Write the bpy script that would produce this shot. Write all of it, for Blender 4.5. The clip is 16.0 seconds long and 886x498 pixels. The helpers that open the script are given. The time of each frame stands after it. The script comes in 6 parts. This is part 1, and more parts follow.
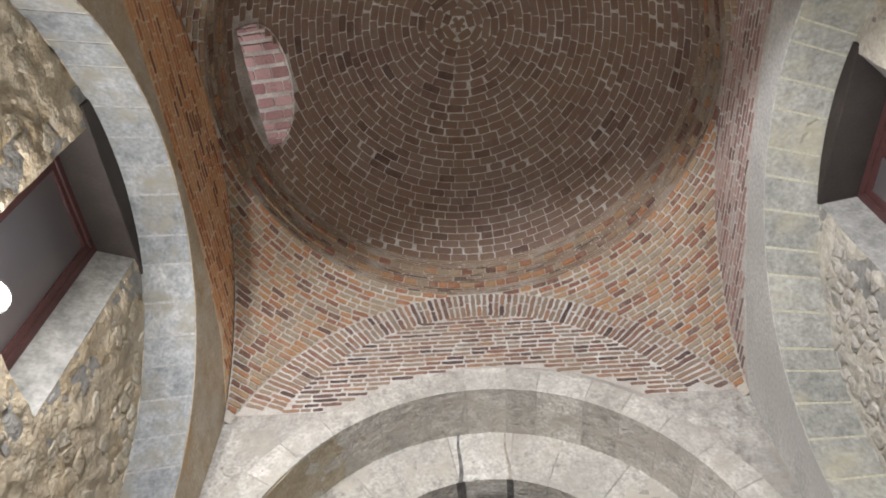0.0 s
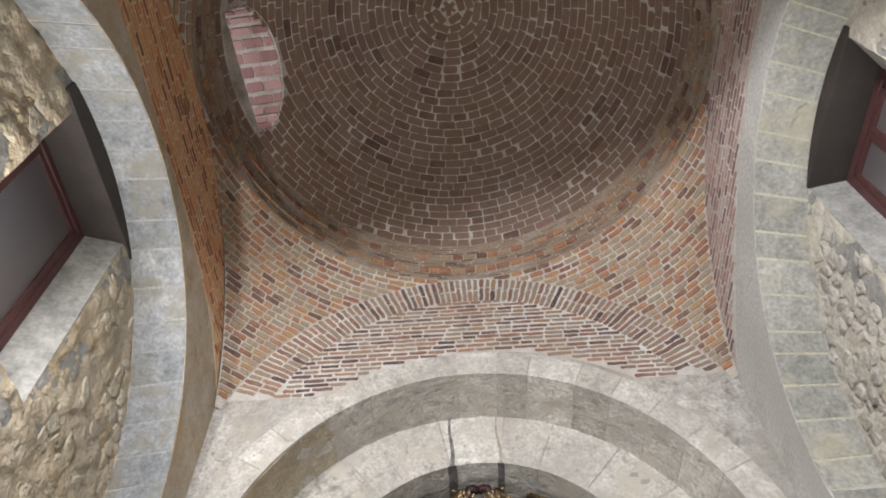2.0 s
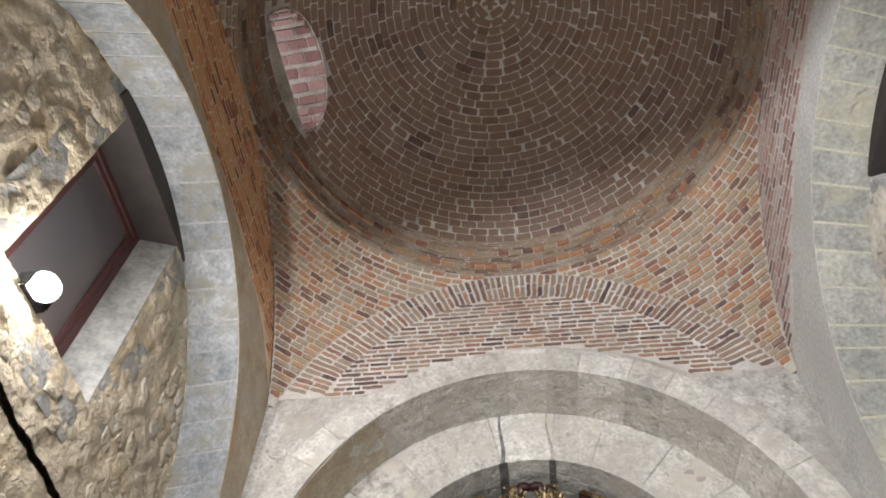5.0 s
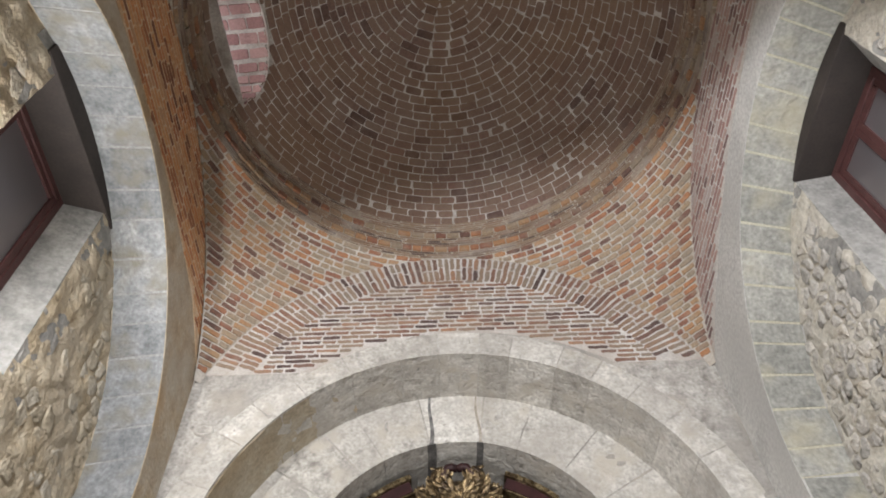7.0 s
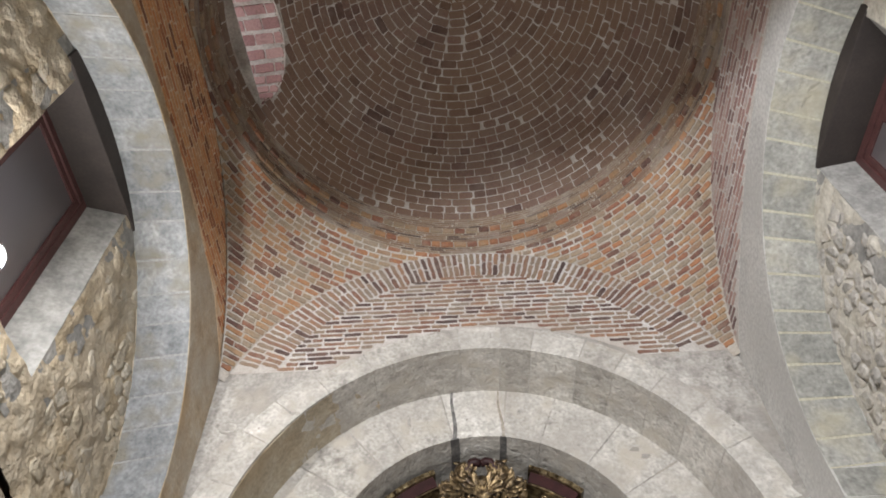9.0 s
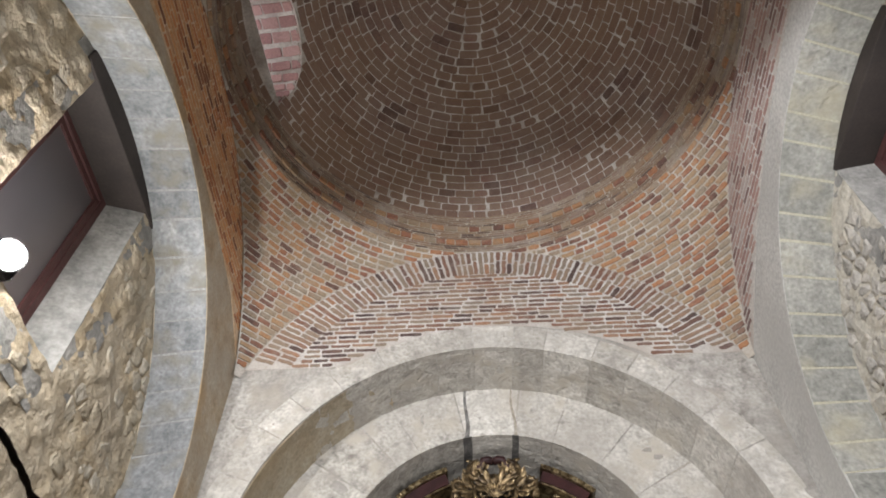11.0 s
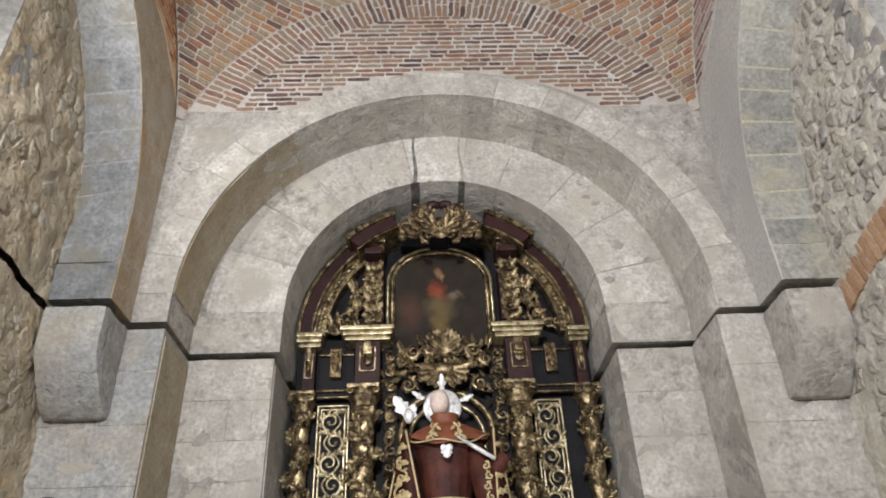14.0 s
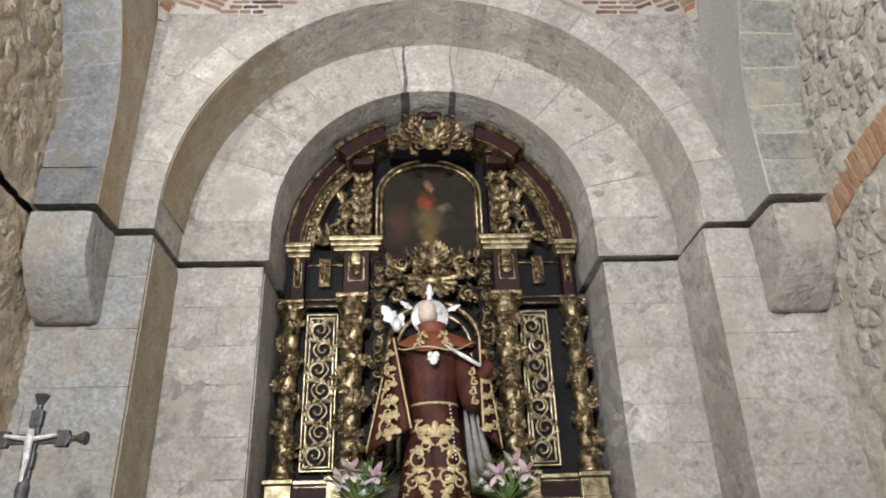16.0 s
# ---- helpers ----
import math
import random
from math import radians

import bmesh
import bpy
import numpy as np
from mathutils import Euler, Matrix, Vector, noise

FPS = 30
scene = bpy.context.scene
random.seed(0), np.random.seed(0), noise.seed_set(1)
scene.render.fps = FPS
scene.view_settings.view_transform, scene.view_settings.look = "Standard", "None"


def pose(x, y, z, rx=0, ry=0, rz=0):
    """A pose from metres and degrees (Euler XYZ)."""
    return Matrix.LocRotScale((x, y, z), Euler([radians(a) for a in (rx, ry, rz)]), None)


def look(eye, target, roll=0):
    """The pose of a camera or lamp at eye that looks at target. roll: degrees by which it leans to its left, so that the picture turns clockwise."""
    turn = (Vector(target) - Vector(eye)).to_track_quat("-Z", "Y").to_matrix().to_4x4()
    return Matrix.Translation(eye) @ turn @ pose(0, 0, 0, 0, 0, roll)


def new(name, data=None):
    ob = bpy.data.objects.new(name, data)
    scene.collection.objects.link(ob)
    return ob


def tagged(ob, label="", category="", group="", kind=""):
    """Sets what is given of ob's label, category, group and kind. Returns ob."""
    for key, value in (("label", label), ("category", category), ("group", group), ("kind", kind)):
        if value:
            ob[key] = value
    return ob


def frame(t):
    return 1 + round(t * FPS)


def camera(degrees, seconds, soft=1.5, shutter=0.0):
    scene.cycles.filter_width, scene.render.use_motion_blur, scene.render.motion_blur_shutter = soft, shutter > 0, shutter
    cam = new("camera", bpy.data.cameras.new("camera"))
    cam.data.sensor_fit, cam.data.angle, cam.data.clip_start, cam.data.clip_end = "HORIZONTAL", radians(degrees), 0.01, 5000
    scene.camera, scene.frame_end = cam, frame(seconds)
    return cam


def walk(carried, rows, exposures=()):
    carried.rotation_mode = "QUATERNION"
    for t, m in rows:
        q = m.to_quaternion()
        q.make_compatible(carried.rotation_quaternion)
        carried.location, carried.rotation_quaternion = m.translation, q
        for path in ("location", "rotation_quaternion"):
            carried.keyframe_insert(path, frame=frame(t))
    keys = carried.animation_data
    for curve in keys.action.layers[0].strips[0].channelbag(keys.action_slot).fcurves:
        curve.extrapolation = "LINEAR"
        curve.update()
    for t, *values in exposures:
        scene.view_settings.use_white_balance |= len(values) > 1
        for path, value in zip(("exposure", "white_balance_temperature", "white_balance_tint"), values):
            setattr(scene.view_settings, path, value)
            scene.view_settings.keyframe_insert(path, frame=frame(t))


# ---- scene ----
cam = camera(64.41, 16.0, 1.8)
# seconds, eye x, y, z, yaw, pitch, roll
PATH = [
    (0.0, -0.113, 0.010, 1.569, 2.81, 56.62, -1.11),
    (0.5, -0.112, 0.012, 1.566, -1.11, 55.92, -4.26),
    (1.0, -0.112, 0.018, 1.564, -1.39, 55.12, -4.49),
    (1.5, -0.119, 0.026, 1.564, 0.49, 54.33, -3.07),
    (2.0, -0.123, 0.030, 1.564, 1.38, 55.57, -2.39),
    (2.5, -0.121, 0.033, 1.561, 2.05, 55.89, -1.59),
    (3.0, -0.121, 0.034, 1.562, 2.96, 56.05, -0.94),
    (3.5, -0.119, 0.031, 1.560, 3.49, 55.99, -0.32),
    (4.0, -0.127, 0.033, 1.567, 4.93, 55.72, -0.31),
    (4.2, -0.132, 0.032, 1.573, 7.48, 55.61, 1.46),
    (6.3, -0.247, -0.008, 1.621, 2.20, 53.66, -0.06),
    (6.5, -0.250, -0.008, 1.625, -0.41, 53.45, -1.81),
    (7.0, -0.249, -0.007, 1.623, -2.68, 53.16, -3.79),
    (7.5, -0.249, -0.006, 1.623, -4.73, 53.10, -4.35),
    (8.0, -0.249, -0.007, 1.619, -5.58, 52.99, -4.90),
    (8.5, -0.244, -0.003, 1.620, -4.25, 52.94, -4.12),
    (9.0, -0.243, 0.000, 1.618, 0.04, 52.95, -2.80),
    (9.2, -0.242, 0.000, 1.621, 2.09, 52.97, -1.84),
    (11.3, -0.225, -0.049, 1.629, 2.06, 52.15, -0.50),
    (11.5, -0.224, -0.048, 1.630, 1.27, 51.36, -1.09),
    (12.0, -0.217, -0.044, 1.627, -1.07, 47.26, -2.93),
    (12.5, -0.217, -0.037, 1.625, -1.28, 42.62, -2.98),
    (13.0, -0.221, -0.028, 1.632, -1.20, 38.01, -2.83),
    (13.5, -0.212, -0.019, 1.625, -1.78, 34.91, -2.63),
    (14.0, -0.200, -0.013, 1.621, -2.23, 32.23, -2.50),
    (14.5, -0.195, -0.009, 1.616, -2.50, 30.05, -2.42),
    (15.0, -0.197, -0.001, 1.605, -2.63, 27.92, -2.28),
    (15.5, -0.194, 0.006, 1.595, -2.78, 26.31, -2.08),
    (16.0, -0.186, 0.017, 1.574, -2.77, 25.66, -1.98),
]
walk(cam, [(t, pose(x, y, z, 90 + pitch, 0, yaw) @ pose(0, 0, 0, 0, 0, roll)) for t, x, y, z, yaw, pitch, roll in PATH],
     ((0.0, 0.14, 6350, 9), (9.0, 0.10, 6350, 9), (11.5, 0.05, 6350, 9), (12.5, -0.10, 6350, 9), (13.5, -0.08, 6380, 9), (16.0, 0.02, 6400, 9)))

# ---- world and lamps ----
world = bpy.data.worlds.new("dusk")
scene.world = world
world.use_nodes = True
wn = world.node_tree.nodes
sky = wn.new("ShaderNodeTexSky")
sky.sky_type = 'NISHITA'
sky.sun_disc = False
sky.sun_elevation, sky.sun_rotation = radians(25), radians(200)
wn["Background"].inputs["Strength"].default_value = 0.05
world.node_tree.links.new(sky.outputs["Color"], wn["Background"].inputs["Color"])


def area_lamp(name, eye, target, power, size, colour, spread=180):
    data = bpy.data.lights.new(name, 'AREA')
    data.energy, data.size, data.color, data.spread = power, size, colour, radians(spread)
    ob = new(name, data)
    ob.matrix_world = look(eye, target)
    return tagged(ob, kind="structure")


def spot_lamp(name, eye, target, power, radius, colour, cone=150, blend=0.6):
    data = bpy.data.lights.new(name, 'SPOT')
    data.energy, data.shadow_soft_size, data.color = power, radius, colour
    data.spot_size, data.spot_blend = radians(cone), blend
    ob = new(name, data)
    ob.matrix_world = look(eye, target)
    return tagged(ob, kind="structure")


def point_lamp(name, eye, power, radius, colour):
    data = bpy.data.lights.new(name, 'POINT')
    data.energy, data.shadow_soft_size, data.color = power, radius, colour
    ob = new(name, data)
    ob.location = eye
    return tagged(ob, kind="structure")


WARM, COOL = (1.0, 0.96, 0.92), (0.985, 0.97, 0.98)
# floodlights on the sills of the two windows, and unseen lamps added in the nave behind and low before the altar
spot_lamp("flood_light_west", (-2.20, 1.80, 4.20), (0.6, 1.7, 5.3), 112, 0.05, WARM, 179, 0.42)
point_lamp("flood_spill_west", (-2.21, 1.83, 4.22), 34, 0.05, WARM)
spot_lamp("flood_light_east", (2.15, 1.78, 4.22), (-0.4, 1.3, 5.6), 18, 0.05, COOL, 179, 0.35)
point_lamp("flood_spill_east", (2.16, 1.80, 4.23), 12, 0.05, COOL)
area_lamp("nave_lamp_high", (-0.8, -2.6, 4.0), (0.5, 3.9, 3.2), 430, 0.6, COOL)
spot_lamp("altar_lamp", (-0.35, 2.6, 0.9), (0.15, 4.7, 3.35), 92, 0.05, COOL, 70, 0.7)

# daylight in the opening of the dome
area_lamp("dome_daylight", (-2.42, 2.13, 7.55), (-1.0, 2.05, 7.9), 8, 0.55, (1.0, 0.97, 1.0))

# ---- materials ----


def material(name, shades, scale=4.0, rough=0.85, bump=0.3, grain=60.0, metal=0.0, vary="", spread=0.0, stain=None, stain_scale=1.2, detail=5.0, dist=0.01, own=1.0, grit=0.45, pits=0.0, stain_most=1.0, tone=None, tone_scale=1.1, tone_most=0.6, gloss=0.5):
    """Noise between the shades, grain, stains and relief. vary: 'object' or 'island' shifts the shade piece by piece."""
    m = bpy.data.materials.new(name)
    m.use_nodes = True
    n, l = m.node_tree.nodes, m.node_tree.links
    b = n["Principled BSDF"]
    b.inputs["Roughness"].default_value, b.inputs["Metallic"].default_value = rough, metal
    b.inputs["Specular IOR Level"].default_value = gloss
    co = n.new("ShaderNodeNewGeometry")
    big = n.new("ShaderNodeTexNoise")
    big.inputs["Scale"].default_value, big.inputs["Detail"].default_value, big.inputs["Roughness"].default_value = scale, detail, 0.62
    l.new(co.outputs["Position"], big.inputs["Vector"])
    ramp = n.new("ShaderNodeValToRGB")
    el = ramp.color_ramp.elements
    while len(el) < len(shades):
        el.new(0.5)
    for i, c in enumerate(shades):
        el[i].position, el[i].color = (0.0 if vary else 0.3) + (1.0 if vary else 0.4) * i / (len(shades) - 1), (*c, 1)
    fac = big.outputs["Fac"]
    if vary:
        if vary == "object":
            r = n.new("ShaderNodeObjectInfo").outputs["Random"]
        else:
            r = co.outputs["Random Per Island"]
        mr = n.new("ShaderNodeMath")
        mr.operation = 'MULTIPLY_ADD'
        l.new(big.outputs["Fac"], mr.inputs[0])
        mr.inputs[1].default_value = spread
        wt = n.new("ShaderNodeMath")
        wt.operation = 'MULTIPLY_ADD'
        l.new(r, wt.inputs[0])
        wt.inputs[1].default_value, wt.inputs[2].default_value = own, 0.5 - own / 2
        l.new(wt.outputs[0], mr.inputs[2])
        sub = n.new("ShaderNodeMath")
        sub.operation = 'SUBTRACT'
        l.new(mr.outputs[0], sub.inputs[0])
        sub.inputs[1].default_value = spread * 0.5
        fac = sub.outputs[0]
    l.new(fac, ramp.inputs["Fac"])
    colour = ramp.outputs["Color"]
    fine = n.new("ShaderNodeTexNoise")
    fine.inputs["Scale"].default_value, fine.inputs["Detail"].default_value = grain, 4.0
    l.new(co.outputs["Position"], fine.inputs["Vector"])
    gr = n.new("ShaderNodeMix")
    gr.data_type, gr.blend_type = 'RGBA', 'OVERLAY'
    gr.inputs["Factor"].default_value = grit
    l.new(colour, gr.inputs["A"])
    l.new(fine.outputs["Fac"], gr.inputs["B"])
    colour = gr.outputs["Result"]
    if stain:
        st = n.new("ShaderNodeTexNoise")
        st.inputs["Scale"].default_value, st.inputs["Detail"].default_value = stain_scale, 6.0
        l.new(co.outputs["Position"], st.inputs["Vector"])
        sr = n.new("ShaderNodeMapRange")
        sr.inputs["From Min"].default_value, sr.inputs["From Max"].default_value = 0.5, 0.68
        l.new(st.outputs["Fac"], sr.inputs["Value"])
        sr.inputs["To Max"].default_value = stain_most
        mx = n.new("ShaderNodeMix")
        mx.data_type = 'RGBA'
        l.new(sr.outputs["Result"], mx.inputs["Factor"])
        l.new(colour, mx.inputs["A"])
        mx.inputs["B"].default_value = (*stain, 1)
        colour = mx.outputs["Result"]
    if tone:
        tn = n.new("ShaderNodeTexNoise")
        tn.inputs["Scale"].default_value, tn.inputs["Detail"].default_value = tone_scale, 3.0
        l.new(co.outputs["Position"], tn.inputs["Vector"])
        tr = n.new("ShaderNodeMapRange")
        tr.inputs["From Min"].default_value, tr.inputs["From Max"].default_value, tr.inputs["To Max"].default_value = 0.38, 0.64, tone_most
        l.new(tn.outputs["Fac"], tr.inputs["Value"])
        tm = n.new("ShaderNodeMix")
        tm.data_type = 'RGBA'
        l.new(tr.outputs["Result"], tm.inputs["Factor"])
        l.new(colour, tm.inputs["A"])
        tm.inputs["B"].default_value = (*tone, 1)
        colour = tm.outputs["Result"]
    l.new(colour, b.inputs["Base Color"])
    if bump:
        add = n.new("ShaderNodeMath")
        add.operation = 'MULTIPLY_ADD'
        l.new(fine.outputs["Fac"], add.inputs[0])
        add.inputs[1].default_value = 0.35
        l.new(big.outputs["Fac"], add.inputs[2])
        if pits:
            pv = n.new("ShaderNodeTexNoise")
            pv.inputs["Scale"].default_value, pv.inputs["Detail"].default_value = 16.0, 5.0
            l.new(co.outputs["Position"], pv.inputs["Vector"])
            pr_ = n.new("ShaderNodeMapRange")
            pr_.inputs["From Min"].default_value, pr_.inputs["From Max"].default_value = 0.28, 0.46
            pr_.inputs["To Min"].default_value, pr_.inputs["To Max"].default_value = -pits, 0.0
            l.new(pv.outputs["Fac"], pr_.inputs["Value"])
            ad2 = n.new("ShaderNodeMath")
            l.new(add.outputs[0], ad2.inputs[0])
            l.new(pr_.outputs["Result"], ad2.inputs[1])
            add = ad2
        bp = n.new("ShaderNodeBump")
        bp.inputs["Strength"].default_value, bp.inputs["Distance"].default_value = bump, dist
        l.new(add.outputs[0], bp.inputs["Height"])
        l.new(bp.outputs["Normal"], b.inputs["Normal"])
    return m


ASHLAR = material("pale_ashlar", [(0.20, 0.185, 0.163), (0.39, 0.37, 0.335), (0.49, 0.468, 0.43), (0.64, 0.615, 0.57)], 11.0, bump=0.75, stain=(0.42, 0.385, 0.33), stain_scale=4.5, vary="object", spread=1.6, own=0.42, dist=0.022, grain=38.0, grit=0.6, pits=0.4, detail=9.0, tone=(0.31, 0.288, 0.26), tone_scale=2.6, tone_most=0.6)
ASHLAR_GREY = material("grey_ashlar", [(0.095, 0.10, 0.104), (0.165, 0.172, 0.178), (0.22, 0.226, 0.23), (0.33, 0.328, 0.318)], 10.0, bump=0.7, stain=(0.18, 0.168, 0.14), stain_scale=4.5, vary="object", spread=1.5, own=0.45, dist=0.022, grain=38.0, grit=0.6, pits=0.4, detail=9.0)
STONE_PLASTER = material("worn_lime_render", [(0.20, 0.185, 0.163), (0.33, 0.31, 0.282), (0.40, 0.38, 0.35), (0.50, 0.477, 0.445)], 8.0, bump=0.75, stain=(0.36, 0.325, 0.275), stain_scale=3.5, dist=0.022, grain=38.0, grit=0.6, pits=0.4, detail=9.0, tone=(0.25, 0.235, 0.213), tone_scale=2.2, tone_most=0.6)
STONE_TAN = material("ochre_lime_render", [(0.29, 0.215, 0.14), (0.37, 0.30, 0.21), (0.42, 0.375, 0.31)], 6.0, bump=0.6, stain=(0.33, 0.215, 0.10), stain_scale=2.2, stain_most=0.7, tone=(0.35, 0.325, 0.28), tone_scale=2.4, tone_most=0.5, dist=0.04, grain=38.0, grit=0.42, pits=0.2, detail=9.0)
RUBBLE = material("rubble_masonry", [(0.28, 0.215, 0.13), (0.40, 0.325, 0.22), (0.48, 0.42, 0.32)], 6.0, bump=0.9, stain=(0.38, 0.275, 0.14), stain_scale=2.6, stain_most=0.7, tone=(0.40, 0.375, 0.33), tone_scale=2.6, tone_most=0.5, dist=0.04, grain=38.0, grit=0.42, pits=0.2, detail=9.0)
GREY_PLASTER = material("grey_lime_render", [(0.33, 0.32, 0.30), (0.42, 0.41, 0.39), (0.5, 0.49, 0.46)], 2.4, bump=0.5, stain=(0.36, 0.35, 0.33), dist=0.04, grain=38.0, grit=0.42, pits=0.2, detail=9.0)
ASHLAR_OLIVE = material("olive_grey_ashlar", [(0.16, 0.16, 0.146), (0.27, 0.267, 0.243), (0.39, 0.38, 0.345)], 10.0, bump=0.7, stain=(0.36, 0.33, 0.24), stain_scale=2.6, stain_most=0.7, vary="object", spread=1.5, own=0.4, dist=0.022, grain=38.0, grit=0.6, pits=0.4, detail=9.0)
RUBBLE_STONE = material("rubble_stone", [(0.27, 0.23, 0.165), (0.38, 0.325, 0.24), (0.44, 0.40, 0.33), (0.37, 0.28, 0.165)], 7.0, bump=1.0, vary="object", spread=1.2, own=0.5, stain=(0.38, 0.33, 0.25), stain_scale=5.0, stain_most=0.8, dist=0.04, grain=38.0, grit=0.42, pits=0.2, detail=9.0)
RUBBLE_GREY = material("grey_rubble_mortar", [(0.36, 0.32, 0.26), (0.46, 0.43, 0.37), (0.52, 0.49, 0.44)], 5.0, bump=0.65, dist=0.04, grain=38.0, grit=0.42, pits=0.2, detail=9.0)
RUBBLE_STONE_GREY = material("grey_rubble_stone", [(0.27, 0.255, 0.23), (0.37, 0.35, 0.32), (0.46, 0.43, 0.39), (0.42, 0.37, 0.30)], 7.0, bump=1.0, vary="object", spread=1.2, own=0.5, stain=(0.44, 0.40, 0.33), stain_scale=5.0, stain_most=0.7, gloss=0.2, dist=0.04, grain=38.0, grit=0.42, pits=0.2, detail=9.0)
JAMB = material("jamb_stone", [(0.15, 0.147, 0.14), (0.24, 0.233, 0.22), (0.33, 0.318, 0.295)], 7.0, bump=0.5, dist=0.04, grain=38.0, grit=0.42, pits=0.2, detail=9.0)
IRON = material("dark_iron", [(0.02, 0.02, 0.02), (0.05, 0.045, 0.04)], 20.0, rough=0.6, metal=0.8)
STREAK = material("damp_streak", [(0.06, 0.058, 0.056), (0.12, 0.115, 0.11), (0.24, 0.23, 0.215)], 14.0, bump=0.5)
RUSTY_GROOVE = material("faint_rusty_groove", [(0.20, 0.17, 0.135), (0.30, 0.265, 0.22), (0.40, 0.37, 0.33)], 14.0, bump=0.5)
PIER_BLUE = material("blue_grey_ashlar", [(0.15, 0.155, 0.156), (0.25, 0.255, 0.254), (0.32, 0.322, 0.315), (0.42, 0.41, 0.385)], 9.0, bump=0.7, stain=(0.30, 0.25, 0.18), stain_scale=2.0, stain_most=0.55, vary="object", spread=1.5, own=0.4, dist=0.022, grain=38.0, grit=0.6, pits=0.4, detail=9.0)
SOFFIT_OLIVE = material("olive_lime_render", [(0.26, 0.215, 0.15), (0.35, 0.30, 0.22), (0.40, 0.36, 0.29)], 5.0, bump=0.5, stain=(0.34, 0.25, 0.145), stain_most=0.7, dist=0.04, grain=38.0, grit=0.42, pits=0.2, detail=9.0)
PALE_JOINT = material("pale_joint_mortar", [(0.19, 0.192, 0.19), (0.29, 0.288, 0.28)], 9.0, bump=0.6)
CREAM_JOINT = material("cream_joint_mortar", [(0.36, 0.335, 0.255), (0.46, 0.43, 0.34)], 9.0, bump=0.6)
GREY_JOINT = material("grey_joint_mortar", [(0.30, 0.28, 0.25), (0.44, 0.42, 0.385)], 9.0, bump=0.6)
MORTAR = material("lime_mortar", [(0.30, 0.27, 0.235), (0.40, 0.37, 0.33), (0.52, 0.485, 0.445)], 5.0, bump=0.6, tone=(0.33, 0.265, 0.19), tone_scale=1.5, tone_most=0.5)
PALE_MORTAR = material("pale_grey_mortar", [(0.38, 0.355, 0.33), (0.47, 0.445, 0.42), (0.55, 0.53, 0.505)], 6.0, bump=0.6, tone=(0.33, 0.285, 0.24), tone_scale=2.0, tone_most=0.6)
ORANGE_MORTAR = material("ochre_mortar", [(0.42, 0.27, 0.15), (0.52, 0.38, 0.25), (0.58, 0.48, 0.38)], 5.0, bump=0.6)
DOME_MORTAR = material("grey_mortar", [(0.25, 0.22, 0.19), (0.38, 0.35, 0.32), (0.52, 0.49, 0.46)], 5.0, bump=0.6)
FLOOR_STONE = material("floor_stone", [(0.25, 0.23, 0.20), (0.33, 0.31, 0.28)], 2.0)
BRICK_SHADES = [(0.065, 0.038, 0.034), (0.12, 0.066, 0.05), (0.21, 0.095, 0.06), (0.31, 0.145, 0.07), (0.30, 0.175, 0.09), (0.27, 0.20, 0.13), (0.225, 0.185, 0.14), (0.25, 0.155, 0.095), (0.17, 0.125, 0.09)]
ARCH_BRICK = material("umber_brick", [(0.06, 0.038, 0.034), (0.11, 0.068, 0.056), (0.19, 0.10, 0.068), (0.21, 0.135, 0.092), (0.22, 0.165, 0.12), (0.20, 0.16, 0.125), (0.27, 0.14, 0.08)], 14.0, bump=0.5, vary="object", spread=0.35, stain=(0.34, 0.29, 0.24), stain_scale=9.0, stain_most=0.25)
BRICK = material("red_brick", BRICK_SHADES, 14.0, bump=0.5, vary="object", spread=0.35, own=0.8, stain=(0.32, 0.25, 0.19), stain_scale=9.0, stain_most=0.4)
DRUM_BRICK = material("ochre_brown_brick", [(0.10, 0.07, 0.055), (0.18, 0.12, 0.085), (0.22, 0.15, 0.10), (0.23, 0.175, 0.125), (0.20, 0.12, 0.085)], 14.0, bump=0.5, vary="object", spread=0.4, stain=(0.34, 0.31, 0.28), stain_scale=3.5, stain_most=0.6)
DRUM_MORTAR = material("dusty_ochre_mortar", [(0.24, 0.20, 0.155), (0.32, 0.275, 0.22), (0.40, 0.365, 0.32)], 5.0, bump=0.6)
BRICK_ORANGE = material("orange_brick", [(0.16, 0.07, 0.045), (0.36, 0.15, 0.07), (0.46, 0.21, 0.09), (0.48, 0.26, 0.12), (0.40, 0.24, 0.14)], 14.0, bump=0.5, vary="object", spread=0.4)
BRICK_GREY = material("greyish_brick", [(0.14, 0.09, 0.085), (0.27, 0.16, 0.14), (0.33, 0.21, 0.18), (0.36, 0.27, 0.24), (0.38, 0.32, 0.30)], 14.0, bump=0.5, vary="object", spread=0.4)
BRICK_PINK = material("pink_brick", [(0.20, 0.105, 0.10), (0.29, 0.165, 0.155), (0.37, 0.235, 0.22)], 14.0, bump=0.5, vary="object", spread=0.3)
DOME_SHADES = [(0.07, 0.04, 0.034), (0.135, 0.084, 0.066), (0.15, 0.094, 0.072), (0.158, 0.10, 0.076), (0.162, 0.106, 0.08), (0.165, 0.11, 0.084), (0.17, 0.112, 0.084), (0.178, 0.122, 0.094), (0.19, 0.132, 0.10), (0.175, 0.10, 0.078)]
DOME_BRICK = material("brown_brick", DOME_SHADES, 14.0, bump=0.5, vary="object", spread=0.3, stain=(0.22, 0.18, 0.15), stain_scale=5.0, stain_most=0.3, tone=(0.175, 0.108, 0.062), tone_scale=1.2, tone_most=0.6)
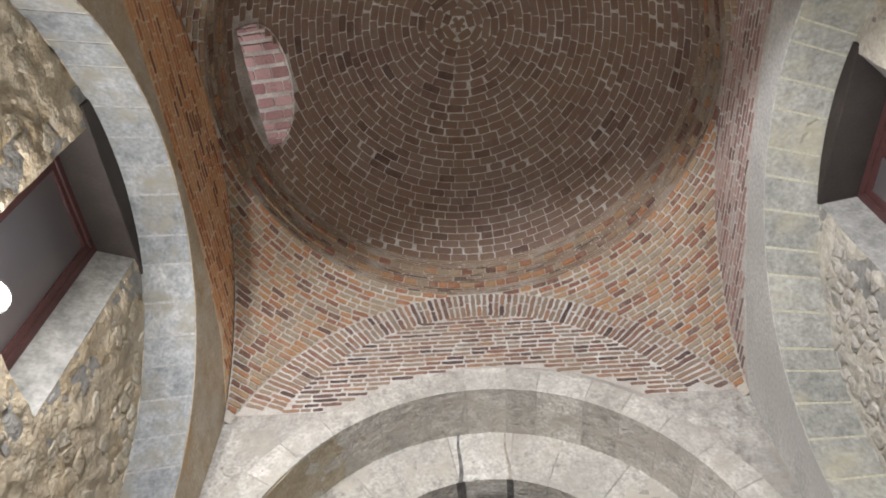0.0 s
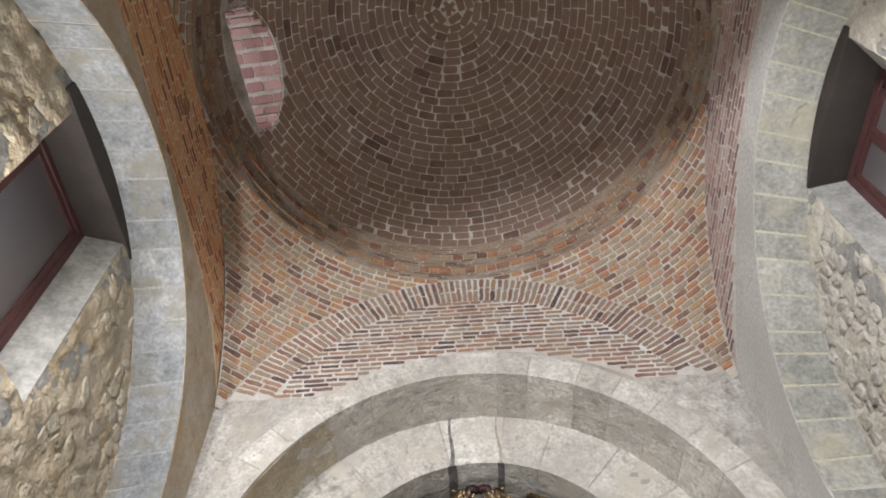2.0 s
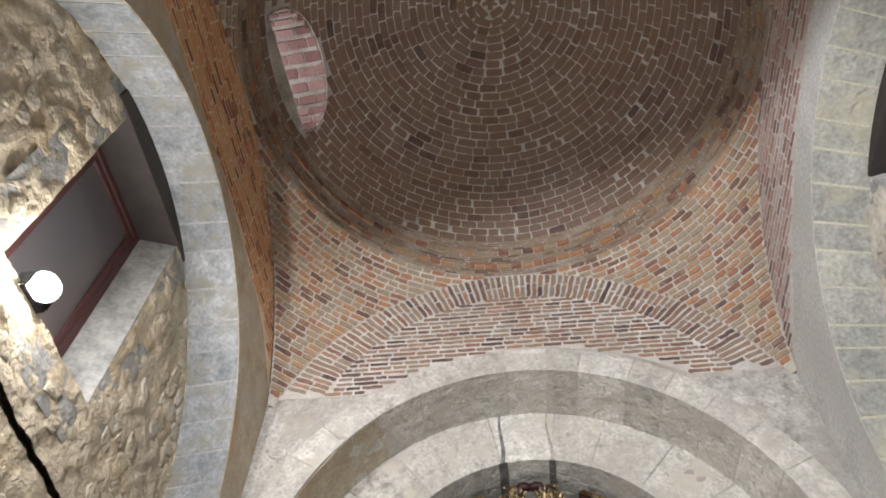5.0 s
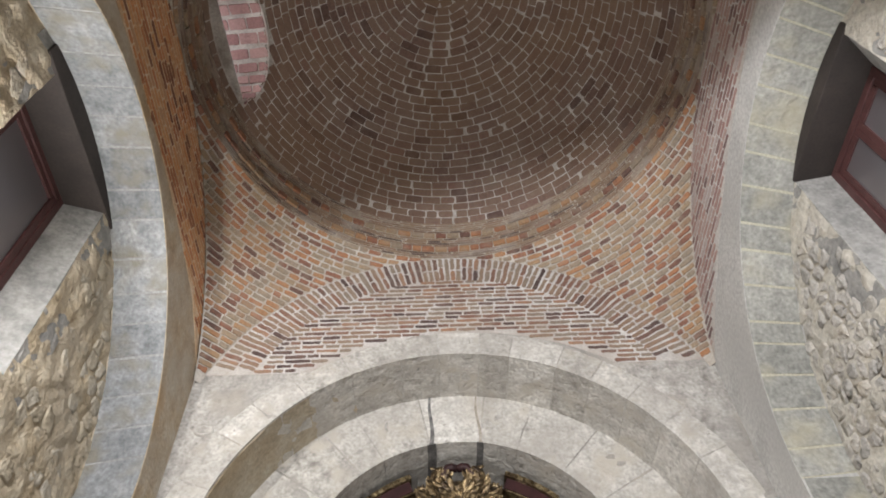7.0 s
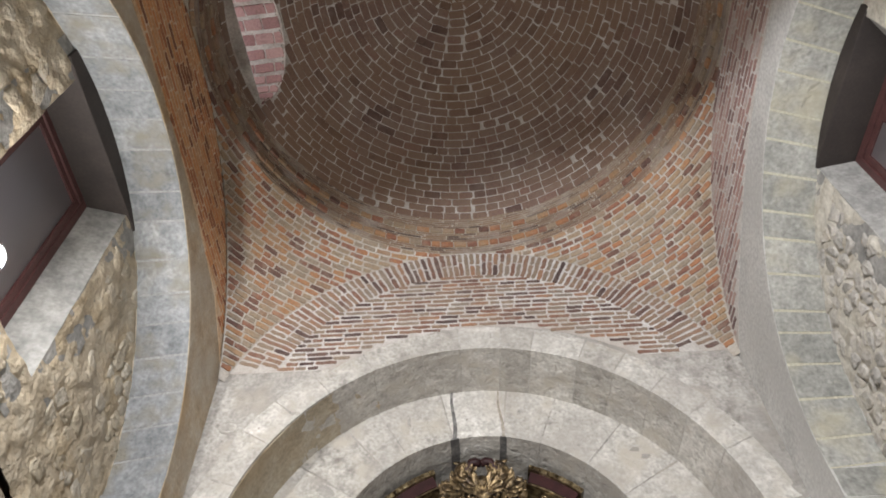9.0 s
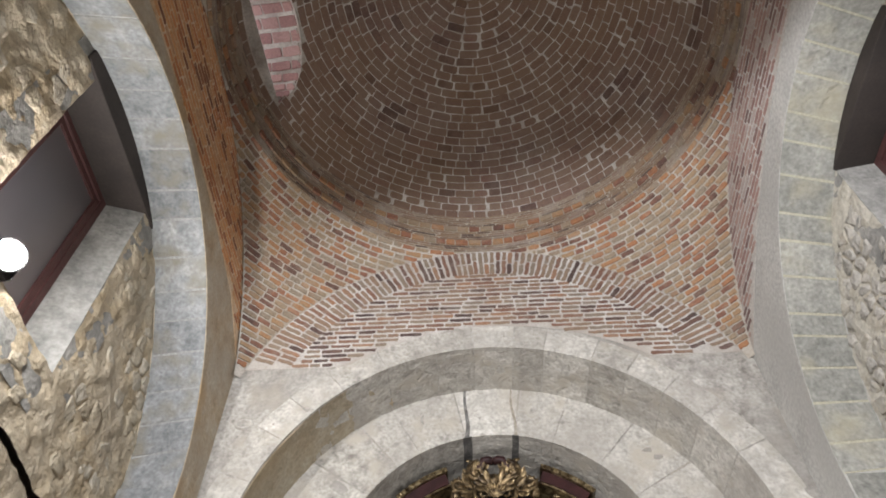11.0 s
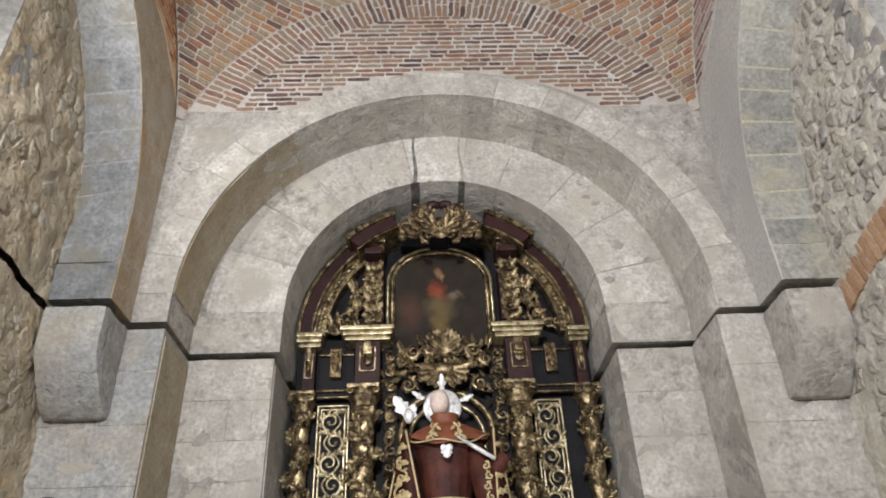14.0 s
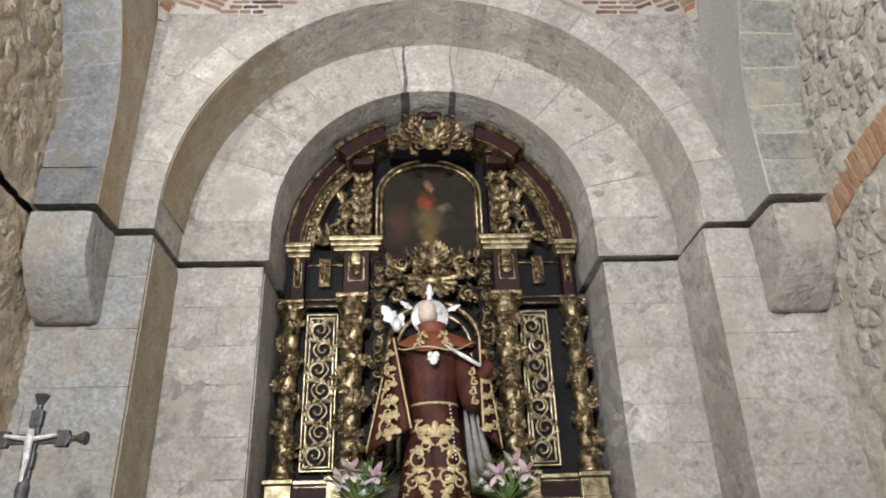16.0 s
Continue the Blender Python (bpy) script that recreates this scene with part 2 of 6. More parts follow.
DOME_BRICK_REST = material("brown_brick_joined", DOME_SHADES, 14.0, bump=0.5, vary="island", spread=0.3, stain=(0.22, 0.18, 0.15), stain_scale=5.0, stain_most=0.3, tone=(0.175, 0.108, 0.062), tone_scale=1.2, tone_most=0.6)

# ---- helpers for building ----


def part(name, bm, mat, parent=None, label="", smooth=False):
    me = bpy.data.meshes.new(name)
    bmesh.ops.recalc_face_normals(bm, faces=bm.faces[:])
    bm.to_mesh(me)
    bm.free()
    me.materials.append(mat)
    if smooth:
        for p in me.polygons:
            p.use_smooth = True
    ob = new(name, me)
    ob.parent = parent
    return tagged(ob, label)


def raw(name, verts, faces, mat, parent=None, smooth=False):
    me = bpy.data.meshes.new(name)
    me.from_pydata([tuple(v) for v in verts], [], faces)
    me.materials.append(mat)
    if smooth:
        for p in me.polygons:
            p.use_smooth = True
    ob = new(name, me)
    ob.parent = parent
    return ob


def box(bm, x0, x1, y0, y1, z0, z1, bevel=0.0, seg=2):
    m = Matrix.LocRotScale(((x0 + x1) / 2, (y0 + y1) / 2, (z0 + z1) / 2), None, (x1 - x0, y1 - y0, z1 - z0))
    vs = bmesh.ops.create_cube(bm, size=1, matrix=m)["verts"]
    if bevel:
        es = list({e for v in vs for e in v.link_edges})
        bmesh.ops.bevel(bm, geom=es, offset=bevel, segments=seg, affect='EDGES', profile=0.6)
    return vs



def block(name, place, parent, mat, seed, n=(5, 4, 4), rough=0.004, round_=0.002):
    """A worn stone: place(a, b, c), each 0 to 1, gives the body; edges are rounded and faces uneven."""
    vs, fs, idx = [], [], {}
    rnd = Vector((seed * 7.31, seed * 3.17, seed * 1.93))
    c0 = Vector(place(0.5, 0.5, 0.5))

    def vert(i, j, k):
        if (i, j, k) in idx:
            return idx[i, j, k]
        t = [i / n[0], j / n[1], k / n[2]]
        p = Vector(place(*t))
        out = sum(1 for q in t if q in (0.0, 1.0))
        d = (c0 - p).normalized()
        nz = noise.noise(p * 9 + rnd) * 0.7 + noise.noise(p * 24 + rnd) * 0.5
        p = p + d * (rough * nz + (0.0, 0.0, round_ * 0.55, round_)[out] * (1 + 0.8 * noise.noise(p * 14 + rnd)))
        idx[i, j, k] = len(vs)
        vs.append(p)
        return idx[i, j, k]

    A, B, C = n
    for u in (0, A):
        fs += [tuple(vert(u, j + a, k + b) for a, b in ((0, 0), (1, 0), (1, 1), (0, 1))) for j in range(B) for k in range(C)]
    for u in (0, B):
        fs += [tuple(vert(i + a, u, k + b) for a, b in ((0, 0), (1, 0), (1, 1), (0, 1))) for i in range(A) for k in range(C)]
    for u in (0, C):
        fs += [tuple(vert(i + a, j + b, u) for a, b in ((0, 0), (1, 0), (1, 1), (0, 1))) for i in range(A) for j in range(B)]
    ob = raw(name, vs, fs, mat, parent, smooth=True)
    arris = {m for (i, j, k), m in idx.items() if (i in (0, A)) + (j in (0, B)) + (k in (0, C)) > 1}
    for e in ob.data.edges:
        if e.vertices[0] in arris and e.vertices[1] in arris:
            e.use_edge_sharp = True
    return ob


def brick_shape(seed, ragged):
    """A brick's face and rim, 1 x 1 x 1, with an uneven outline; its back is sunk in the mortar."""
    r = random.Random(seed)
    pts = []
    for u, v in ((-.5, -.5), (-.17, -.5), (.17, -.5), (.5, -.5), (.5, 0), (.5, .5), (.17, .5), (-.17, .5), (-.5, .5), (-.5, 0)):
        k = 0.97 if abs(u) == .5 and abs(v) == .5 else 1.0
        pts.append((u * k + r.uniform(-1, 1) * ragged * 0.35, v * k + r.uniform(-1, 1) * ragged))
    n = len(pts)
    vs = [(u, v, -1.0) for u, v in pts] + [(u, v, 0.7 + r.uniform(-.15, .15)) for u, v in pts] + [(u * .96, v * .88, 1.0 + r.uniform(-.12, .12)) for u, v in pts]
    fs = [(i, (i + 1) % n, n + (i + 1) % n, n + i) for i in range(n)] + [(n + i, n + (i + 1) % n, 2 * n + (i + 1) % n, 2 * n + i) for i in range(n)]
    fs.append(tuple(range(2 * n, 3 * n)))
    return vs, fs


def brick_meshes(count, ragged, mat):
    out = []
    for k in range(count):
        vs, fs = brick_shape(k + int(ragged * 1000), ragged)
        me = bpy.data.meshes.new("brick")
        me.from_pydata(vs, [], fs)
        me.materials.append(mat)
        out.append(me)
    return out


def lay(place, along, up, out, length, height, proud):
    """The matrix of a brick at place: its length, height and face direction."""
    m = Matrix((along.normalized() * length, up.normalized() * height, out.normalized() * proud)).transposed().to_4x4()
    m.translation = place
    return m


def brick(meshes, m, parent, rng):
    ob = bpy.data.objects.new("brick", rng.choice(meshes))
    scene.collection.objects.link(ob)
    ob.parent = parent
    ob.matrix_world = m
    return ob


# plan of the bay: half width H round (CX, CY)
CX, CY, H = -0.02, 1.95, 1.94
Y0, Y1, Y2, Y3 = 3.57, 3.89, 4.38, 5.02
ZI, ZC = 3.575, 5.33        # impost, lowest bricks
ZB, RB_OUT, RB_IN = 4.70, 1.98, 1.66   # brick arches
RHO = math.hypot(H, RB_OUT)  # sphere of the pendentives
ZR = ZB + RB_OUT             # ring on the pendentives
ZD, RD, RISE = 7.15, 1.89, 1.30   # springing of the dome, its radius and rise
RS = (RD ** 2 + RISE ** 2) / (2 * RISE)   # its sphere
ZS, Q0 = ZD + RISE - RS, math.asin((RS - RISE) / RS)
ARCH_X, ARCH_Z, ARCH_R, ARCH_E = -0.04, 3.76, 1.72, 1.95
INN_X, INN_Z, INN_R = -0.03, 3.90, 1.13
XW, XE = -1.975, 1.925      # faces of the side arches
XWB, XEB = -2.34, 2.28      # rubble infill of the side arches
WEST = (1.96, 4.11, 1.62, 1.94, 4.07, 1.67)   # side arch: centre and radius at its face and at the infill
EAST = (1.78, 4.03, 1.77, 1.87, 4.06, 1.68)
FRONT = lambda u, d, z: (u, d, z)
SIDE = lambda u, d, z: (d, u, z)


def arch_slab(name, to, c, cz, r, u0, u1, zs, ztop, d0, d1, mat, parent=None, seg=48, back=None):
    """A wall plate from depth d0 to d1 above the springing zs, with a round-headed opening. to(u, d, z) gives the place."""
    vs, fs = [], []
    for d, (c, cz, r) in ((d0, (c, cz, r)), (d1, back or (c, cz, r))):
        prof = [(c - r, zs)] + [(c - r * math.cos(a), cz + r * math.sin(a)) for a in (math.pi * i / seg for i in range(seg + 1))] + [(c + r, zs)]
        n = len(prof)
        vs += [to(u, d, z) for u, z in prof]
        vs += [to(u0 if i == 0 else u1 if i == n - 1 else u, d, ztop if 0 < i < n - 1 else zs) for i, (u, z) in enumerate(prof)]
        vs += [to(u0, d, ztop), to(u1, d, ztop)]
    k = 2 * n + 2
    for s in (0, k):
        for i in range(1, n - 2):
            fs.append((s + i, s + i + 1, s + n + i + 1, s + n + i))
        fs.append((s, s + 1, s + n + 1, s + 2 * n, s + n))
        fs.append((s + n - 2, s + n - 1, s + 2 * n - 1, s + 2 * n + 1, s + 2 * n - 2))
    for i in range(n - 1):
        fs.append((i, i + 1, k + i + 1, k + i))
    fs.append((0, n, k + n, k))
    fs.append((n - 1, 2 * n - 1, k + 2 * n - 1, k + n - 1))
    fs.append((n, 2 * n, k + 2 * n, k + n))
    fs.append((2 * n - 1, 2 * n + 1, k + 2 * n + 1, k + 2 * n - 1))
    return raw(name, vs, fs, mat, parent)


def voussoirs(parent, to, c, cz, r0, r1, d0, d1, mat, cuts, seed, back=None, joint=0.001, rough=0.004, label=""):
    """The stones of an arch between the given angles, with open joints."""
    c1, cz1, q0 = back or (c, cz, r0)
    for i in range(len(cuts) - 1):
        g = joint / r0
        a0, a1 = cuts[i] + g, cuts[i + 1] - g

        def place(a, b, e, a0=a0, a1=a1):
            t = a0 + (a1 - a0) * a
            k = (d1 - d0) * e / (d1 - d0)
            rr = (r0 + (q0 - r0) * k) + (r1 - r0) * b
            return to(c + (c1 - c) * k - rr * math.cos(t), d0 + (d1 - d0) * e, cz + (cz1 - cz) * k + rr * math.sin(t))
        ob = block("voussoir", place, parent, mat, seed, n=(9, 6, 9), rough=rough)
        tagged(ob, label)


def angle_cuts(a0, a1, n, rng, jitter=0.25):
    step = (a1 - a0) / n
    return [a0] + [a0 + step * (i + rng.uniform(-jitter, jitter)) for i in range(1, n)] + [a1]


# ---- the large structure ----
rng = random.Random(4)
bm = bmesh.new()
box(bm, -5.5, 5.5, -9, 6.2, -0.2, 0)
tagged(part("floor", bm, FLOOR_STONE), "worn grey stone slab floor of the church", "floor", kind="structure")

wall_chancel = tagged(arch_slab("wall_chancel_arch", FRONT, ARCH_X, ARCH_Z, ARCH_R, -2.9, 2.9, ZI + 0.03, 6.9, Y1, Y2, STONE_PLASTER), "pale worn stone wall with a round chancel arch", "wall", kind="structure")
wall_inner = tagged(arch_slab("wall_inner_arch", FRONT, INN_X, INN_Z, INN_R, -2.4, 2.4, ZI + 0.03, 6.0, Y2, 5.6, STONE_PLASTER), "pale stone inner order of the chancel arch", "wall", kind="structure")
bm = bmesh.new()
box(bm, -2.9, 2.9, 5.6, 5.9, 0, 6.9)
tagged(part("wall_apse", bm, STONE_PLASTER), "plain pale wall behind the altarpiece", "wall", kind="structure")
wall_west = tagged(arch_slab("wall_left_arch", SIDE, *WEST[:3], -0.5, Y1, ZI + 0.03, 6.9, XW, XWB - 0.01, STONE_TAN, back=WEST[3:]), "ochre rendered side wall with a round blind arch", "wall", kind="structure")
wall_east = tagged(arch_slab("wall_right_arch", SIDE, *EAST[:3], -0.5, Y1, ZI + 0.03, 6.9, XE, XEB + 0.01, GREY_PLASTER, back=EAST[3:]), "grey rendered side wall with a round blind arch", "wall", kind="structure")
# the nave behind closes the place
for nm, b in (("wall_nave_left", (-3.2, -2.9, -9, -0.5, 0, 6.9)), ("wall_nave_right", (2.9, 3.2, -9, -0.5, 0, 6.9)), ("wall_nave_end", (-3.2, 3.2, -9.3, -9, 0, 6.9))):
    bm = bmesh.new()
    box(bm, *b)
    tagged(part(nm, bm, STONE_PLASTER), "plain pale rendered wall of the nave", "wall", kind="structure")
bm = bmesh.new()
box(bm, -3.2, 3.2, -9.3, -0.5, 6.9, 7.1)
tagged(part("ceiling", bm, STONE_PLASTER), "plain pale nave ceiling", "ceiling", kind="structure")
tagged(arch_slab("wall_nave_arch", FRONT, CX, 3.7, 1.75, -2.9, 2.9, ZI, 6.9, -0.5, 0.0, STONE_PLASTER), "pale stone wall with a round arch to the nave", "wall", kind="structure")
for s in (-1, 1):
    bm = bmesh.new()
    box(bm, min(CX + 1.75 * s, 2.9 * s), max(CX + 1.75 * s, 2.9 * s), -0.5, 0.0, 0, ZI)
    tagged(part("pier_nave", bm, STONE_PLASTER), "pale stone pier of the nave arch", "pier", kind="structure")



def joint_bed(parent, to, c, cz, r, d0, d1, mat, back=None, a0=0.0, a1=math.pi):
    """The mortar that shows in the joints of an arch, a little behind the stones' faces."""
    c1, cz1, r1 = back or (c, cz, r)

    def place(a, b, e):
        t = a0 + (a1 - a0) * a
        rr = r + (r1 - r) * e + 0.03 * b
        return to(c + (c1 - c) * e - rr * math.cos(t), d0 + (d1 - d0) * e, cz + (cz1 - cz) * e + rr * math.sin(t))
    block("joint_mortar", place, parent, mat, 17, n=(72, 1, 6), rough=0.001, round_=0.0)


joint_bed(wall_chancel, FRONT, ARCH_X, ARCH_Z, ARCH_R - 0.001, Y1 - 0.001, Y2, GREY_JOINT)
joint_bed(wall_inner, FRONT, INN_X, INN_Z, INN_R - 0.001, Y2 - 0.001, 5.0, GREY_JOINT)
joint_bed(wall_west, SIDE, *WEST[:2], WEST[2] - 0.002, XW - 0.006, XWB, PALE_JOINT, (WEST[3], WEST[4], WEST[5] - 0.002))
joint_bed(wall_east, SIDE, *EAST[:2], EAST[2] - 0.002, XE + 0.006, XEB, CREAM_JOINT, (EAST[3], EAST[4], EAST[5] - 0.002))
# dressed stones of the arches
voussoirs(wall_chancel, FRONT, ARCH_X, ARCH_Z, ARCH_R - 0.004, ARCH_E, Y1 - 0.004, Y2 + 0.02, ASHLAR, angle_cuts(0.02, math.pi - 0.02, 17, rng), 11, rough=0.010, joint=0.005)
voussoirs(wall_inner, FRONT, INN_X, INN_Z, INN_R - 0.005, 1.66, Y2 - 0.005, 5.0, ASHLAR, angle_cuts(0.0, 1.384, 5, rng, 0.3) + angle_cuts(1.722, math.pi, 5, rng, 0.3), 41, rough=0.014, joint=0.005)
voussoirs(wall_west, SIDE, *WEST[:2], WEST[2] - 0.006, WEST[2] + 0.2, XW - 0.004, XWB, ASHLAR_GREY, angle_cuts(0.0, math.pi, 22, rng, 0.2), 71, joint=0.007, back=(WEST[3], WEST[4], WEST[5] - 0.006))
voussoirs(wall_east, SIDE, *EAST[:2], EAST[2] - 0.006, EAST[2] + 0.2, XE + 0.004, XEB, ASHLAR_OLIVE, angle_cuts(0.0, math.pi, 25, rng, 0.2), 101, joint=0.008, back=(EAST[3], EAST[4], EAST[5] - 0.006))


def ashlar_pier(name, label, x0, x1, y0, y1, z0, z1, mat, seed, inset=0.03):
    """Coursed blocks round a mortar core; the lowest courses, never in sight, stay plain."""
    r = random.Random(seed)
    bm = bmesh.new()
    box(bm, x0 + 0.004, x1 - 0.004, y0 + 0.004, y1, 0, z1 - 0.004)
    core = tagged(part(name, bm, STONE_PLASTER), label, "pier", kind="structure")
    z = z1
    k = 0
    while z > z0:
        h = r.uniform(0.24, 0.40)
        cuts = [x0] + ([x0 + (x1 - x0) * r.uniform(0.35, 0.65)] if k % 2 and x1 - x0 > 0.45 else []) + [x1]
        for a, b in zip(cuts, cuts[1:]):
            def place(u, v, w, a=a, b=b, z=z, h=h):
                return (a + 0.004 + (b - a - 0.008) * u, y0 + (y1 - y0 - 0.02) * v, z - h + 0.004 + (h - 0.008) * w)
            block("stone_block", place, core, mat, seed * 10, n=(7, 8, 6), rough=0.014, round_=0.003)
        z -= h
        k += 1
    return core


ashlar_pier("pier_outer_left", "pale ashlar pier of the chancel arch", -2.62, ARCH_X - ARCH_R + 0.0, Y1 + 0.008, Y2 + 0.1, 1.7, ZI - 0.01, PIER_BLUE, 3)
ashlar_pier("pier_outer_right", "pale ashlar pier of the chancel arch", 1.64, 2.62, Y1 + 0.008, Y2 + 0.1, 1.7, ZI - 0.01, ASHLAR, 5)
ashlar_pier("pier_inner_left", "pale ashlar pier of the inner arch", -1.78, -1.19, Y2 + 0.01, 5.55, 1.9, ZI - 0.01, ASHLAR, 7)
ashlar_pier("pier_inner_right", "pale ashlar pier of the inner arch", 1.125, 1.68, Y2 + 0.01, 5.55, 1.9, ZI - 0.01, ASHLAR, 9)
for nm, x, y0, y1 in (("reveal_render_outer", ARCH_X - ARCH_R, Y1 + 0.03, Y2), ("reveal_render_inner", -1.19, Y2 + 0.04, 5.5)):
    def place(u, v, w, x=x, y0=y0, y1=y1):
        return (x - 0.03 + 0.035 * u, y0 + (y1 - y0) * v, 1.2 + (ZI - 0.05 - 1.2) * w)
    tagged(block(nm, place, None, SOFFIT_OLIVE if "outer" in nm else STONE_PLASTER, y0, n=(1, 8, 30), rough=0.004, round_=0.003), "thin ochre lime render on the reveal of the pier", "render", kind="structure")
def place(u, v, w):
    a = 0.03 + 1.15 * u
    q = ARCH_R - 0.010 + 0.008 * w + 0.012 * max(0, u - 0.45) / 0.55 + 0.006 * noise.noise(Vector((u * 9, v * 4, 3)))
    return (ARCH_X - q * math.cos(a), Y1 + 0.015 + (Y2 - Y1) * v, ARCH_Z + q * math.sin(a))


tagged(block("soffit_render", place, None, SOFFIT_OLIVE, 61, n=(60, 14, 1), rough=0.004, round_=0.004), "patchy ochre lime render under the chancel arch", "render", kind="structure")
# the springing stones above the shadow gap
for nm, x0, x1, y0, y1 in (("springer_outer_left", -2.3, -1.755, Y1 - 0.004, Y2), ("springer_outer_right", 1.655, 2.3, Y1 - 0.004, Y2), ("springer_inner_left", -1.8, -1.155, Y2 - 0.006, 5.5), ("springer_inner_right", 1.095, 1.7, Y2 - 0.006, 5.5)):
    block("springer_stone", lambda u, v, w, q=(x0, x1, y0, y1): (q[0] + (q[1] - q[0]) * u, q[2] + (q[3] - q[2]) * v, ZI + 0.028 + (0.2 if q[2] < 4 else 0.31) * w), wall_chancel if "outer" in nm else wall_inner, ASHLAR, x0 * 9, n=(6, 6, 4), rough=0.006, round_=0.02)


for wall, spec, xa, xb, mat in ((wall_west, WEST, XWB, XW - 0.004, ASHLAR_GREY), (wall_east, EAST, XE + 0.012, XEB, ASHLAR_OLIVE)):
    for z0, z1 in ((ZI + 0.028, ZI + 0.27), (ZI + 0.272, spec[1] + 0.004)):
        block("springer_stone", lambda u, v, w, q=(xa, xb, z0, z1, spec): (q[0] + (q[1] - q[0]) * u, q[4][0] + q[4][2] - 0.006 + 0.2 * v, q[2] + (q[3] - q[2]) * w), wall, mat, z0 + xa, n=(8, 4, 6), rough=0.006, round_=0.006)


def corbel(name, x0, x1, seed):
    """A cut-off springer block with a hollow underside."""
    def place(u, v, w):
        z = 2.99 + (ZI - 0.012 - 2.99) * w
        tuck = 0.27 * (1 - min(1, w / 0.62)) ** 1.7
        return (x0 + (x1 - x0) * u, Y0 + tuck + (Y1 + 0.02 - Y0 - tuck) * v, z)
    return tagged(block(name, place, None, PIER_BLUE if x0 < 0 else ASHLAR, seed, n=(8, 8, 14), rough=0.006, round_=0.014), "grey stone corbel carrying the springing of the side arch", "corbel", kind="structure")


corbel("corbel_left", -2.335, -1.985, 5)
corbel("corbel_right", 1.935, 2.275, 8)


# dark streaks beside the keystone, on the soffit and the face; the face ones paint the grooves' shade
for x0, x1 in ((-0.262, -0.195), (0.115, 0.165)):
    def place(u, v, w, x0=x0, x1=x1):
        x = x0 + (x1 - x0) * u + 0.004 * math.sin(v * 5)
        return (x, Y2 - 0.009 + 0.5 * v, INN_Z + math.sqrt(INN_R ** 2 - (x - INN_X) ** 2) - 0.0085 + 0.006 * w)
    block("damp_streak", place, wall_inner, STREAK, x0, n=(6, 14, 1), rough=0.002, round_=0.0)

    def place(u, v, w, x0=x0, x1=x1):
        x = x0 + (x1 - x0) * (0.3 + (0.5 - 0.25 * w) * u) + 0.007 * math.sin(w * 7 + x0) + 0.006 * noise.noise(Vector((x0, 0, w * 9)))
        return (x, Y2 - 0.0085 + 0.006 * v, INN_Z + INN_R - 0.02 + (0.50 if x0 < 0 else 0.46) * w)
    block("damp_streak", place, wall_inner, STREAK if x0 < 0 else RUSTY_GROOVE, x1, n=(2, 1, 14), rough=0.002, round_=0.0)

# rubble infill of the side arches, with a window each
def clip(poly, a, b, c):
    out = []
    for (x0, y0), (x1, y1) in zip(poly, poly[1:] + poly[:1]):
        s0, s1 = a * x0 + b * y0 - c, a * x1 + b * y1 - c
        if s0 <= 0:
            out.append((x0, y0))
        if s0 * s1 < 0:
            t = s0 / (s0 - s1)
            out.append((x0 + (x1 - x0) * t, y0 + (y1 - y0) * t))
    return out


